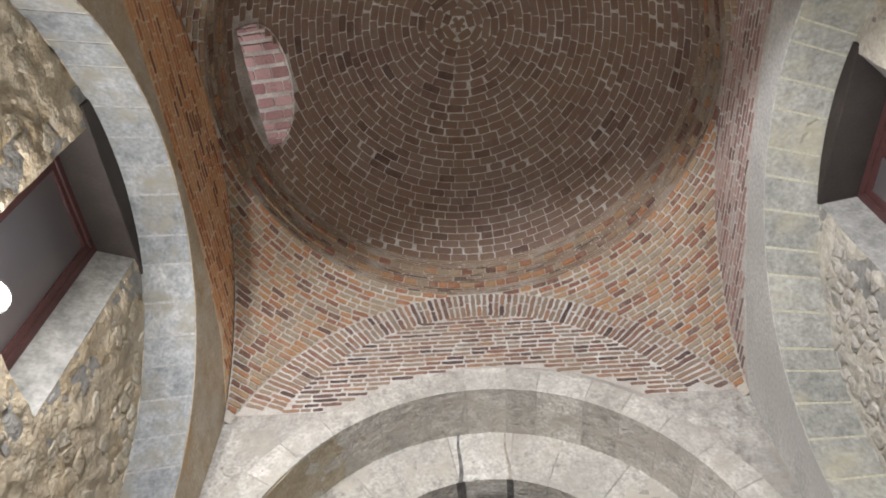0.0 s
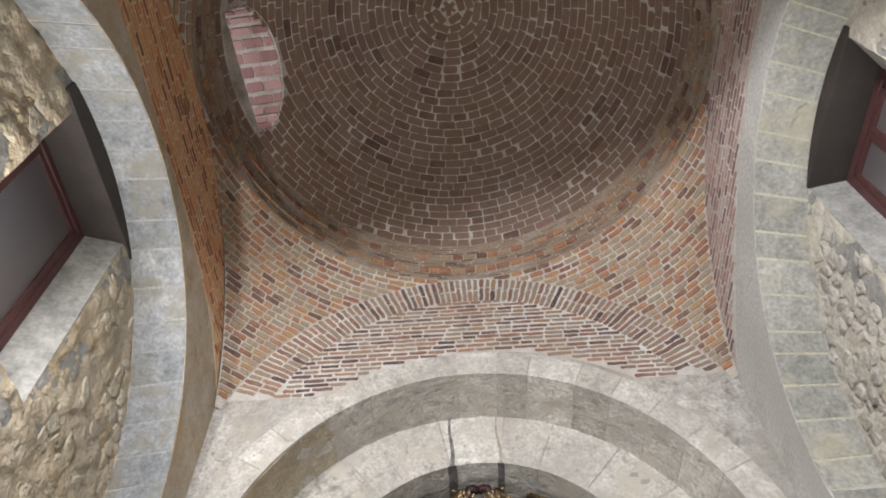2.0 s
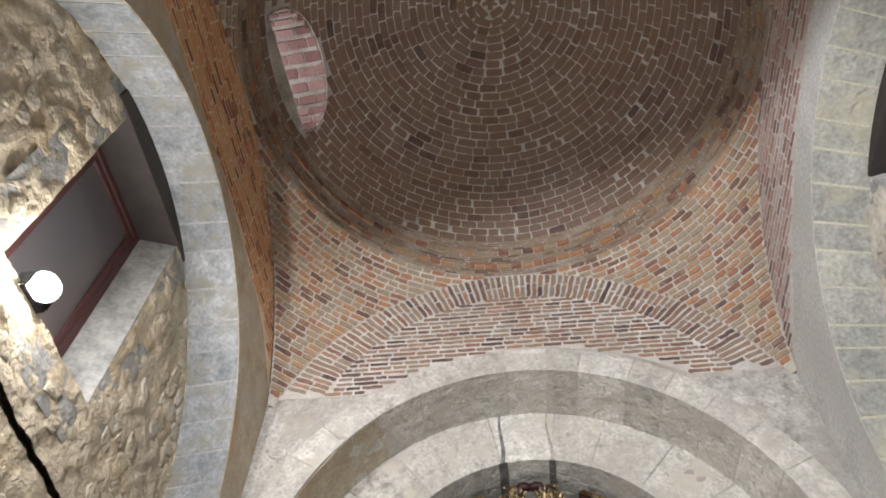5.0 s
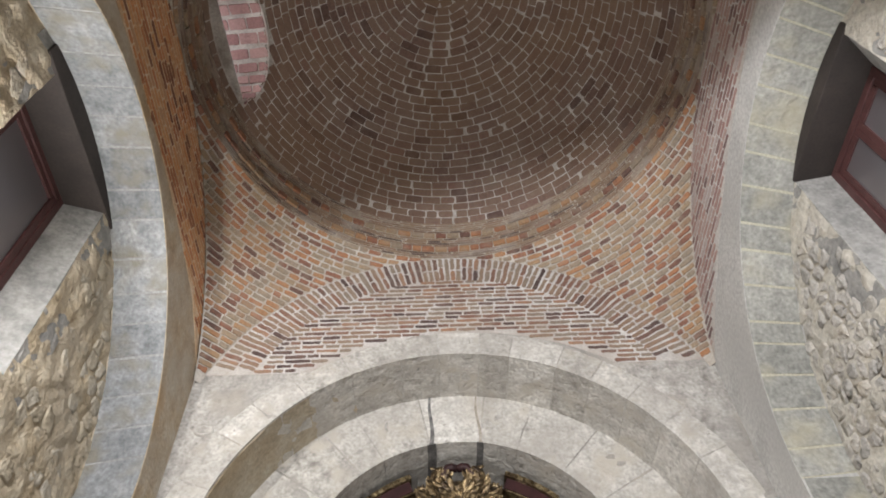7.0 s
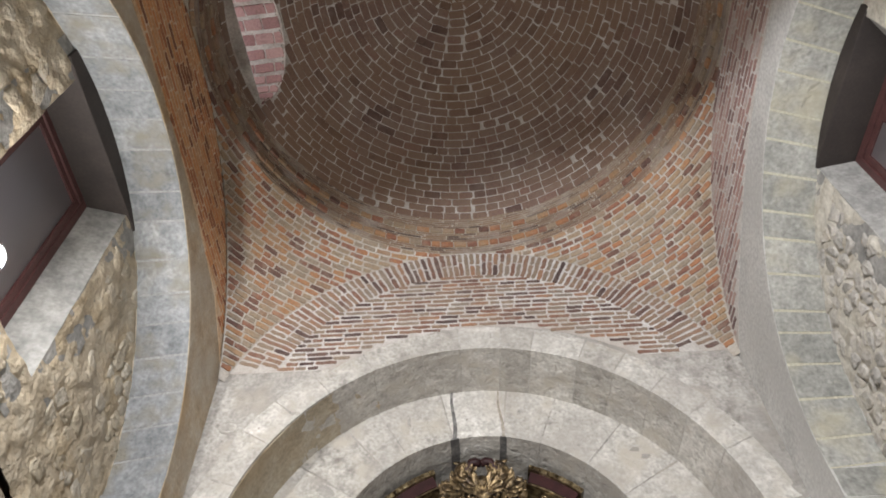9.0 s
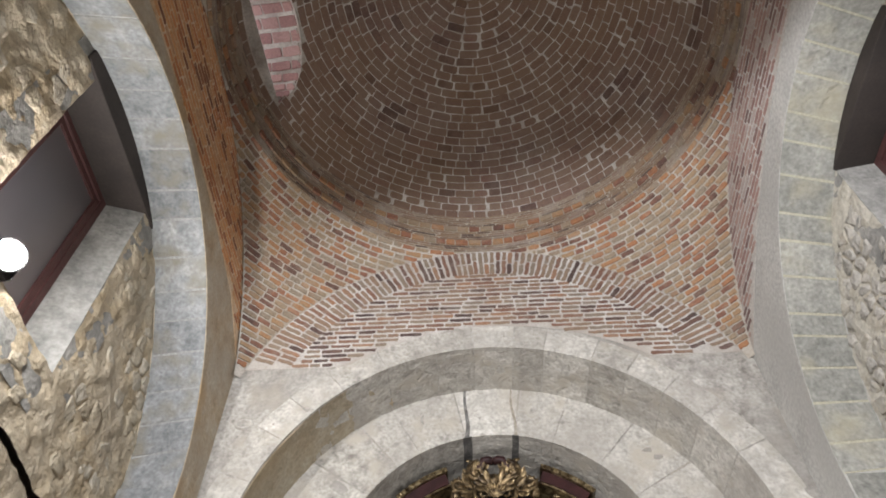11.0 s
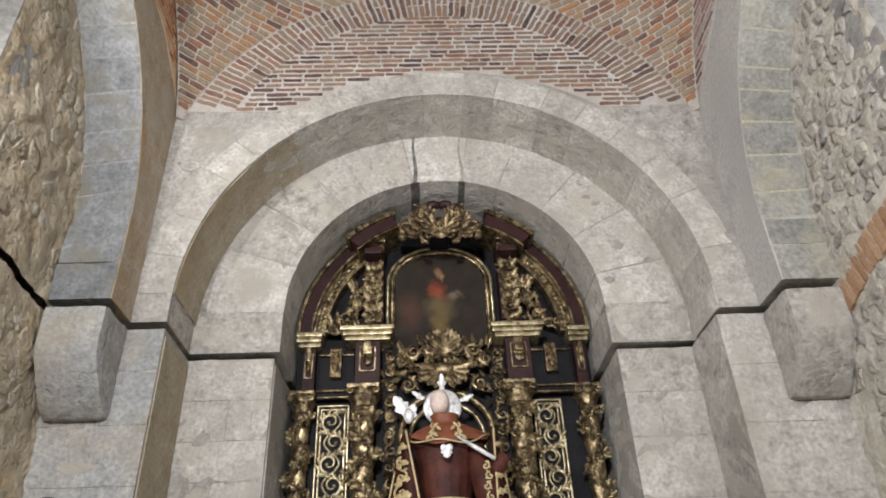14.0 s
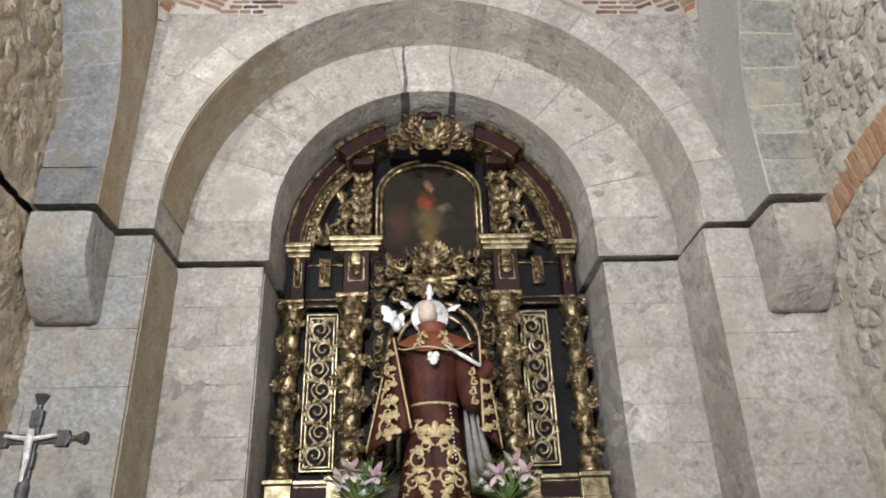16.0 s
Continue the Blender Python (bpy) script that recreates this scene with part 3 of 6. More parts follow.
def rubble_wall(name, x, s, ya, yb, zs, yfa, yfb, mat, stone_mat, keep, seed, label):
    """Infill at x, facing s; a splayed window from ya to yb above zs, yfa to yfb at its frame."""
    step = 0.025
    ledge = (lambda y, z: (0.025 + 0.085 * max(-0.3, Y1 - 0.27 - y)) * math.exp(-((z - ZI) / 0.4) ** 2)) if s > 0 else (lambda y, z: 0.0)
    ys, zz = np.arange(-0.5, Y1 + 0.03, step), np.arange(0, 6.25, step)
    ys = np.array(sorted(set([q for q in ys if min(abs(q - ya), abs(q - yb)) > 0.02] + [ya, yb])))
    zz = np.array(sorted(set([q for q in zz if abs(q - zs) > 0.02 and abs(q - ZI + 0.03) > 0.05] + [zs, ZI - 0.050, ZI - 0.044, ZI - 0.012, ZI - 0.002])))
    vs, fs = [], []
    for y in ys:
        for z in zz:
            p = Vector((x, y, z))
            d = 0.02 * noise.noise(p * 3.1) + 0.016 * noise.noise(p * 8) + 0.012 * noise.noise(p * 15) + 0.006 * noise.noise(p * 30)
            if s > 0 and z < ZI - 0.03:
                d -= 0.02
            if abs(y - ya) < 0.01 or abs(y - yb) < 0.01 or abs(z - zs) < 0.01:
                d *= 0.5
            vs.append((x + s * d, y, z + ledge(y, z)))
    n = len(zz)
    for i in range(len(ys) - 1):
        for j in range(n - 1):
            yc, zc = (ys[i] + ys[i + 1]) / 2, (zz[j] + zz[j + 1]) / 2
            if ya < yc < yb and zc > zs:
                continue
            if s > 0 and ZI - 0.044 < zc < ZI - 0.012:
                continue    # the open crack below the springing
            fs.append((i * n + j, i * n + j + 1, (i + 1) * n + j + 1, (i + 1) * n + j))
    wall = tagged(raw(name, vs, fs, mat, smooth=True), label, "wall", kind="structure")
    # splayed jambs, sill and the wall's thickness
    xb = x - s * 0.27
    top = 6.25
    for nm, quad, thick, m in (("jamb_stone", [(x, yb, zs), (x, yb, top), (xb, yfb, top), (xb, yfb, zs)], (0, 0.25, 0), JAMB),
                               ("jamb_stone", [(x, ya, zs), (x, ya, top), (xb, yfa, top), (xb, yfa, zs)], (0, -0.25, 0), JAMB),
                               ("sill_stone", [(x, ya, zs), (x, yb, zs), (xb, yfb, zs + 0.22), (xb, yfa, zs + 0.22)], (0, 0, -0.25), JAMB)):
        t = Vector(thick)

        def place(u, v, w, quad=quad, t=t):
            q = [Vector(c) for c in quad]
            p = q[0].lerp(q[1], u).lerp(q[3].lerp(q[2], u), v)
            return p + t * w
        block(nm, place, wall, m, seed + thick[1], n=(16, 6, 2), rough=0.008, round_=0.016)
    bm = bmesh.new()
    xo = x - s * 0.62
    for y0, y1, z0, z1 in ((-0.5, yfa, 0, 6.25), (yfb, Y1, 0, 6.25), (yfa, yfb, 0, zs + 0.2)):
        box(bm, min(xo, xo + s * 0.2), max(xo, xo + s * 0.2), y0, y1, z0, z1)
    part("wall_core", bm, mat, wall)
    # stones told apart in the mortar
    r = random.Random(seed)
    pitch = 0.125 if s > 0 else 0.112
    seeds = {}
    for i in range(int(0.75 / pitch), int(3.9 / pitch)):
        for j in range(int(2.26 / pitch), int(5.8 / pitch)):
            seeds[i, j] = ((i + r.uniform(0.1, 0.9)) * pitch, (j + r.uniform(0.15, 0.85)) * pitch * 0.95)
    for (i, j), (cy, cz) in seeds.items():
        if r.random() > keep:
            continue
        poly = [(cy - .3, cz - .3), (cy + .3, cz - .3), (cy + .3, cz + .3), (cy - .3, cz + .3)]
        for a in range(-2, 3):
            for b in range(-2, 3):
                o = seeds.get((i + a, j + b))
                if o and (a or b):
                    nx, ny = o[0] - cy, o[1] - cz
                    poly = clip(poly, nx, ny, (o[0] ** 2 - cy ** 2 + o[1] ** 2 - cz ** 2) / 2 - r.uniform(0.004, 0.018) * math.hypot(nx, ny))
        if len(poly) < 4 or max(math.hypot(p[0] - cy, p[1] - cz) for p in poly) > 0.17:
            continue
        lo_y, hi_y, lo_z, hi_z = min(p[0] for p in poly), max(p[0] for p in poly), min(p[1] for p in poly), max(p[1] for p in poly)
        if hi_y > Y1 or lo_y < 0.8 or (hi_y > ya - 0.02 and lo_y < yb + 0.02 and hi_z > zs - 0.02):
            continue
        if s < 0 and cy > 2.3 and abs(math.hypot(cy - 2.7, cz - 1.06) - 2.6) < 0.17:
            continue
        if (cy - 1.9) ** 2 + (cz - 4.05) ** 2 > 1.72 ** 2 and cz > 4.05:
            continue
        if s > 0 and lo_z < ZI + 0.20 and hi_z > ZI - 0.06:
            continue
        sunk = 0.02 if s > 0 and cz < ZI else 0.0
        pts = []
        for p, q in zip(poly, poly[1:] + poly[:1]):
            pts += [p, ((p[0] + q[0]) / 2 + r.uniform(-.008, .008), (p[1] + q[1]) / 2 + r.uniform(-.008, .008))]
        k = len(pts)
        h = r.uniform(0.002, 0.007) if s > 0 else r.uniform(0.004, 0.013)
        tilt = (r.uniform(-.06, .06), r.uniform(-.06, .06)) if s > 0 else (r.uniform(-.09, .09), r.uniform(-.09, .09))
        v2 = []
        for f, d in ((1.0, -0.03), (0.985, h * 0.3), (0.88, h * 0.9), (0.5, h * 1.15)):
            for p in pts:
                u, v = (p[0] - cy) * f, (p[1] - cz) * f
                w = d + 0.02 * noise.noise(Vector((x, cy + u, cz + v)) * 3.1) + (tilt[0] * u + tilt[1] * v if d > 0 else 0) + r.uniform(-.004, .004)
                v2.append((x + s * (w - sunk), cy + u, cz + v))
        f2 = [(m * k + a, m * k + (a + 1) % k, (m + 1) * k + (a + 1) % k, (m + 1) * k + a) for m in range(3) for a in range(k)]
        f2.append(tuple(range(3 * k, 4 * k)))
        raw("rubble_stone", v2, f2, stone_mat, wall, smooth=True)
    return wall


wall_infill_w = rubble_wall("wall_left_infill", XWB, 1, 1.60, 2.56, 4.09, 1.74, 2.47, RUBBLE, RUBBLE_STONE, 0.45, 21, "ochre mortared rubble wall filling the side arch, with a window")
wall_infill_e = rubble_wall("wall_right_infill", XEB, -1, 1.48, 2.50, 4.09, 1.70, 2.45, RUBBLE_GREY, RUBBLE_STONE_GREY, 0.86, 22, "grey rubble wall filling the side arch, with a window")

# ---- pendentives, drum and dome ----


def dome_at(a, q):
    """Place and directions on the dome: angle a round it, q from 0 (springing) to pi/2."""
    q = Q0 + (math.pi / 2 - Q0) * q / (math.pi / 2)
    p = Vector((CX + RS * math.cos(q) * math.cos(a), CY + RS * math.cos(q) * math.sin(a), ZS + RS * math.sin(q)))
    along = Vector((-math.sin(a), math.cos(a), 0))
    up = Vector((-math.sin(q) * math.cos(a), -math.sin(q) * math.sin(a), math.cos(q)))
    return p, along, up


# the round-headed opening through the dome
OPEN_A, OPEN_W, OPEN_SILL, OPEN_SPRING, OPEN_H = radians(176.3), 0.52, 7.24, 7.36, 0.36


def in_opening(p, grow=0.0):
    d = Vector((math.cos(OPEN_A), math.sin(OPEN_A), 0))
    v = Vector((p[0] - CX, p[1] - CY, 0))
    if v.dot(d) < 0.3:
        return False
    u = v.x * -d.y + v.y * d.x
    w = OPEN_W + grow
    if p[2] < OPEN_SILL - grow or abs(u) > w:
        return False
    return p[2] < OPEN_SPRING or math.hypot(u, (p[2] - OPEN_SPRING) * OPEN_W / OPEN_H) < w


vs, fs = [], []
rows = [(RHO * math.cos(math.asin(t)), ZB + RHO * t) for t in np.linspace((5.26 - ZB) / RHO, RB_OUT / RHO, 70)]
pend = []
for q in range(4):
    vs, fs = [], []
    for i, (r, z) in enumerate(rows):
        a0 = math.acos(min(1, H / r))
        for j in range(41):
            a = q * math.pi / 2 + a0 + (math.pi / 2 - 2 * a0) * j / 40
            vs.append((CX + (r + 0.004) * math.cos(a), CY + (r + 0.004) * math.sin(a), z))
    fs = [(i * 41 + j, i * 41 + j + 1, i * 41 + j + 42, i * 41 + j + 41) for i in range(len(rows) - 1) for j in range(40)]
    pend.append(tagged(raw("pendentive", vs, fs, MORTAR, smooth=True), "brick pendentive with pale lime joints below the dome", "pendentive", "pendentives", "structure"))
NA, NR = 240, 72
prof = [(H + 0.004, ZR - 0.01), ((H + RD) / 2 + 0.004, (ZR + ZD) / 2), (RD - 0.001, ZD + 0.004)]
vs, fs = [], []
for r, z in prof:
    vs += [(CX + r * math.cos(2 * math.pi * j / NA), CY + r * math.sin(2 * math.pi * j / NA), z) for j in range(NA)]
fs = [(i * NA + j, i * NA + (j + 1) % NA, (i + 1) * NA + (j + 1) % NA, (i + 1) * NA + j) for i in range(2) for j in range(NA)]
drum = tagged(raw("drum", vs, fs, DRUM_MORTAR, smooth=True), "low ring of thin bricks under the dome", "drum", kind="structure")
vs, fs = [], []
for i in range(NR):
    vs += [dome_at(2 * math.pi * j / NA, (math.pi / 2) * i / NR)[0] for j in range(NA)]
vs.append((CX, CY, ZD + RISE))
for i in range(NR - 1):
    for j in range(NA):
        f = (i * NA + j, i * NA + (j + 1) % NA, (i + 1) * NA + (j + 1) % NA, (i + 1) * NA + j)
        c = sum((Vector(vs[k]) for k in f), Vector()) / 4
        if not in_opening(c):
            fs.append(f)
fs += [((NR - 1) * NA + j, (NR - 1) * NA + (j + 1) % NA, NR * NA) for j in range(NA)]
dome = tagged(raw("dome", vs, fs, DOME_MORTAR, smooth=True), "dark brown brick dome with a small round-headed opening", "dome", kind="structure")
# lining of the opening, widening a little outwards
d = Vector((math.cos(OPEN_A), math.sin(OPEN_A), 0))
sd = Vector((-d.y, d.x, 0))
prof = [(-OPEN_W, OPEN_SILL)] + [(-OPEN_W * math.cos(t), OPEN_SPRING + OPEN_H * math.sin(t)) for t in np.linspace(0, math.pi, 25)] + [(OPEN_W, OPEN_SILL)]
vs = []
for u, z in prof:
    rr = math.sqrt(RS ** 2 - (z - ZS) ** 2)
    vs.append(Vector((CX, CY, z)) + sd * u * 1.02 + d * (math.sqrt(max(0, rr * rr - u * u)) - 0.02))
    vs.append(Vector((CX, CY, z)) + sd * u * 1.02 + d * 2.45)
n = len(prof)
fs = [(2 * i, 2 * i + 1, 2 * ((i + 1) % n) + 1, 2 * ((i + 1) % n)) for i in range(n)]
lining = raw("opening_lining", vs, fs, DOME_MORTAR, dome)
bm = bmesh.new()
for k in range(-2, 3):
    c = Vector((CX, CY, 7.66)) + sd * (k * 0.18) + d * 2.4
    vs_ = bmesh.ops.create_cube(bm, size=1, matrix=Matrix.Translation(c) @ Matrix.Rotation(OPEN_A, 4, 'Z') @ Matrix.Diagonal((0.02, 0.02, 0.9, 1)))
window_bars = part("window_bars", bm, IRON, dome)

# brick faces of the four walls above the stone arches
def line_front(u):
    return max(ZC, ARCH_Z + math.sqrt(max(0, ARCH_E ** 2 - (u - 0.03) ** 2)))


def line_west(u):
    return 5.83 - 0.08 * (u - 1.96) ** 2 - max(0, u - 3.4) * 0.35


def line_east(u):
    return max(ZC - 0.04, 6.07 - 0.13 * (u - 1.4) ** 2)


def brick_face(name, to, normal, low, label, seed, arch, span, mat=BRICK, bed=MORTAR):
    """Mortar face, level courses below the brick arch, and the brick arch itself."""
    c = CX if abs(normal.y) else CY
    us = np.linspace(c - H, c + H, 90)
    vs, fs = [], []
    for u in us:
        hi = max(low(u) + 0.01, ZB + math.sqrt(max(0, (RB_OUT - 0.004) ** 2 - (u - c) ** 2)))
        b = Vector(to(u, low(u)))
        t = Vector(to(u, hi))
        vs += [b - normal * 0.03, b + normal * 0.005, t + normal * 0.005, t - normal * 0.03]
    for i in range(len(us) - 1):
        for k in range(3):
            fs.append((4 * i + k, 4 * i + k + 1, 4 * i + k + 5, 4 * i + k + 4))
    face = tagged(raw(name, vs, fs, bed), label, "wall", kind="structure")
    r = random.Random(seed)
    meshes = brick_meshes(7, 0.14, mat)
    along = (Vector(to(1, 0)) - Vector(to(0, 0))).normalized()
    up = Vector((0, 0, 1))
    z = ZC + 0.02
    while z < ZB + (RB_IN if arch else RB_OUT) - 0.02:
        u = c - H + r.uniform(0, 0.2)
        while u < c + H:
            L = r.choice((0.10, 0.13, 0.15, 0.17, 0.19)) * r.uniform(0.9, 1.08)
            reach = math.sqrt(max(0, (RB_IN if arch else RB_OUT) ** 2 - (z - ZB) ** 2)) - 0.004
            e0, e1 = max(u, c - reach, c - H + 0.004), min(u + L - 0.016, c + reach, c + H - 0.004)
            um, span_l = (e0 + e1) / 2, e1 - e0
            if span[0] < um < span[1] and span_l > 0.035 and z > max(low(e0), low(e1)) + 0.005:
                place = Vector(to(um, z + r.uniform(-.003, .003)))
                tilt = along + up * r.uniform(-.02, .02)
                brick(meshes, lay(place + normal * 0.005, tilt, normal.cross(tilt), normal, span_l, r.uniform(0.024, 0.030), 0.005), face, r)
            u += L
        z += r.uniform(0.047, 0.052)
    # brick arch
    a = 0.12 if arch else 9
    while a < math.pi - 0.12:
        step = r.uniform(0.048, 0.056) / (RB_IN + 0.16)
        am = a + step / 2
        rad = Vector((0, 0, 0)) + along * -math.cos(am) + up * math.sin(am)
        odd = 0.04 * (int(a * 1000) % 2)
        cuts = [(RB_IN, RB_OUT - 0.01)] if r.random() < 0.3 else [(RB_IN, RB_IN + 0.14 + odd), (RB_IN + 0.15 + odd, RB_OUT - 0.01)]
        for r0, r1 in cuts:
            rm = (r0 + r1) / 2
            u, z = c - rm * math.cos(am), ZB + rm * math.sin(am)
            if span[0] < u < span[1] and abs(u - c) < H - 0.03 and z > low(u) + 0.05:
                brick(meshes, lay(Vector(to(u, z)) + normal * 0.005, rad, normal.cross(rad), normal, r1 - r0 - 0.008, r.uniform(0.030, 0.036), 0.005), face, r)
        a += step
    return face


brick_face("brick_wall_chancel", lambda u, z: (u, Y1, z), Vector((0, -1, 0)), line_front, "thin umber bricks in pale lime mortar under a brick arch", 31, True, (-9, 9), ARCH_BRICK, PALE_MORTAR)
brick_face("brick_wall_left", lambda u, z: (XW, u, z), Vector((1, 0, 0)), line_west, "orange-red brick wall above the ochre side arch", 32, False, (0.5, 9), BRICK_ORANGE, ORANGE_MORTAR)
brick_face("brick_wall_right", lambda u, z: (XE, u, z), Vector((-1, 0, 0)), line_east, "greyish red brick wall above the grey side arch", 33, False, (0.5, 9), BRICK_GREY, PALE_MORTAR)

r = random.Random(35)
meshes = brick_meshes(7, 0.11, BRICK)
for q in range(4):
    z = ZC + 0.04
    while z < ZR + 0.012:
        rr = math.sqrt(RHO ** 2 - (z - ZB) ** 2)
        a0 = math.acos(min(1, H / max(rr, H))) + 0.002
        a, end = q * math.pi / 2 + a0 + r.uniform(0, .004), (q + 1) * math.pi / 2 - a0
        while a < end - 0.008:
            L = min(r.choice((0.085, 0.115, 0.13, 0.14)) * r.uniform(0.88, 1.12), (end - a) * rr)
            am = a + L / 2 / rr
            out = Vector((-rr * math.cos(am), -rr * math.sin(am), ZB - z)).normalized()
            along = Vector((-math.sin(am), math.cos(am), r.uniform(-.02, .02)))
            place = Vector((CX + rr * math.cos(am), CY + rr * math.sin(am), z + r.uniform(-.003, .003)))
            if end - a < 1.4 * L / rr:
                L = (end - a) * rr
                am = a + L / 2 / rr
                out = Vector((-rr * math.cos(am), -rr * math.sin(am), ZB - z)).normalized()
                along = Vector((-math.sin(am), math.cos(am), 0))
                place = Vector((CX + rr * math.cos(am), CY + rr * math.sin(am), z))
            if place.y < 0.9:
                a += L / rr
                continue
            brick(meshes, lay(place, along, out.cross(along), out, max(0.02, L - 0.013), r.uniform(0.032, 0.038), 0.006), pend[q], r)
            a += L / rr
        z += 0.050 * math.sqrt(1 - ((z - ZB) / RHO) ** 2)
# drum
meshes, headers = brick_meshes(7, 0.12, DRUM_BRICK), brick_meshes(6, 0.05, BRICK)
# corbelled rings: thin edges, then a course of headers standing a little proud
z = ZR + 0.004
COURSES = ["thin"] * 3 + ["header"] + ["thin"] * 4 + ["header"] + ["thin"] * 9
for kind in COURSES:
    pitch = 0.028 if kind == "thin" else 0.072
    if z + pitch > ZD + 0.016:
        break
    zc = z + pitch / 2
    t = (zc - ZR) / (ZD - ZR)
    rr = H + (RD - H) * t + 0.003
    proud = 0.008 if kind == "thin" else 0.016
    a = -0.6 + r.uniform(0, 0.1)
    while a < math.pi + 0.6:
        L = (r.choice((0.13, 0.2, 0.24)) if kind == "thin" else r.choice((0.09, 0.11, 0.125))) * r.uniform(0.92, 1.06)
        am = a + L / 2 / rr
        out = Vector((-math.cos(am), -math.sin(am), 0))
        along = Vector((-math.sin(am), math.cos(am), r.uniform(-.015, .015)))
        brick(meshes if kind == "thin" else headers, lay(Vector((CX + rr * math.cos(am), CY + rr * math.sin(am), zc)), along, out.cross(along), out, L - 0.010, pitch - 0.010 + r.uniform(-.003, .002), proud), drum, r)
        a += L / rr
    z += pitch
# dome
meshes = brick_meshes(6, 0.03, DOME_BRICK)
shapes = [brick_shape(k + 60, 0.03) for k in range(6)]
rest_v, rest_f, count = [], [], 0
ROWS_D = 31
for i in range(ROWS_D):
    q = (math.pi / 2) * (i + 0.5) / ROWS_D
    rr = RS * math.cos(Q0 + (math.pi / 2 - Q0) * q / (math.pi / 2))
    hgt = RS * (math.pi / 2 - Q0) / ROWS_D
    num = max(5, round(2 * math.pi * rr / (0.158 if i < 30 else 0.2)))
    a = r.uniform(0, 1)
    ws = [r.choice((0.65, 0.95, 1.0, 1.05)) * r.uniform(0.9, 1.1) for _ in range(num)]
    tot = sum(ws)
    for w in ws:
        da = 2 * math.pi * w / tot
        p, along, up = dome_at(a + da / 2, q + r.uniform(-.002, .002))
        a += da
        if in_opening(p, 0.035):
            continue
        out = along.cross(up)
        if out.dot(Vector((CX, CY, ZD)) - p) < 0:
            out = -out
        m = lay(p, along + up * r.uniform(-.02, .02), up, out, max(0.03, da * rr - 0.0075), hgt - 0.0075, 0.003 + r.uniform(-.002, .004))
        if p.y > 3.0 and i < 16 and count < 300:
            brick(meshes, m, dome, r)
            count += 1
        else:
            sv, sf = r.choice(shapes)
            k = len(rest_v)
            rest_v += [m @ Vector(v) for v in sv]
            rest_f += [tuple(k + j for j in f) for f in sf]
rest = raw("dome_bricks", rest_v, rest_f, DOME_BRICK_REST, dome)
tagged(rest, kind="stuff")
# bricks of the opening's lining
meshes = brick_meshes(5, 0.05, BRICK_PINK)
NL = 13
for j in range(-1, NL + 1):
    t0 = math.pi * (min(max(j, -0.5), NL - 0.5) + 0.5) / NL
    u, z = -OPEN_W * math.cos(t0), OPEN_SPRING + OPEN_H * math.sin(t0)
    if j < 0 or j > NL - 1:
        z = OPEN_SPRING - 0.06
    s0 = math.sqrt(max(0, RS ** 2 - (z - ZS) ** 2 - u * u)) - 0.012
    s, first = s0, True
    while s < 2.4:
        L = r.uniform(0.15, 0.18) * (0.5 if first and j % 2 else 1.0)
        first = False
        place = Vector((CX, CY, z)) + sd * u * 1.02 + d * (s + L / 2)
        out = (sd * math.cos(t0) - Vector((0, 0, math.sin(t0)))).normalized()
        brick(meshes, lay(place, d, out.cross(d), out, L - 0.011, OPEN_W * math.pi / NL - 0.030, 0.006), lining, r)
        s += L

# ---- windows and floodlights ----
WOOD_RED = material("red_brown_paint", [(0.045, 0.017, 0.016), (0.075, 0.03, 0.028)], 8.0, rough=0.5, bump=0.2)
WOOD_DARK = material("dark_old_wood", [(0.018, 0.013, 0.011), (0.035, 0.026, 0.022)], 5.0, rough=0.8)
LAMP_BLACK = material("black_cast_metal", [(0.015, 0.015, 0.015), (0.03, 0.03, 0.03)], 30.0, rough=0.5, metal=0.6)
GLASS = bpy.data.materials.new("dusty_window_glass")
GLASS.use_nodes = True
gb = GLASS.node_tree.nodes["Principled BSDF"]
gb.inputs["Base Color"].default_value = (0.26, 0.235, 0.24, 1)
gb.inputs["Roughness"].default_value = 0.35
gb.inputs["Transmission Weight"].default_value = 0.8
LENS = bpy.data.materials.new("lit_lamp_lens")
LENS.use_nodes = True
lb = LENS.node_tree.nodes["Principled BSDF"]
lb.inputs["Emission Color"].default_value = (1, 0.98, 0.95, 1)
lb.inputs["Emission Strength"].default_value = 120


def empty(name, place, label, category, group=""):
    ob = new(name)
    ob.empty_display_size = 0.1
    ob.location = place
    bpy.context.view_layer.update()
    return tagged(ob, label, category, group)


def under(ob, parent):
    """Hangs a part, built at its place in the world, under its thing."""
    ob.parent = parent
    ob.matrix_parent_inverse = Matrix.Translation(-parent.matrix_world.translation)
    return ob


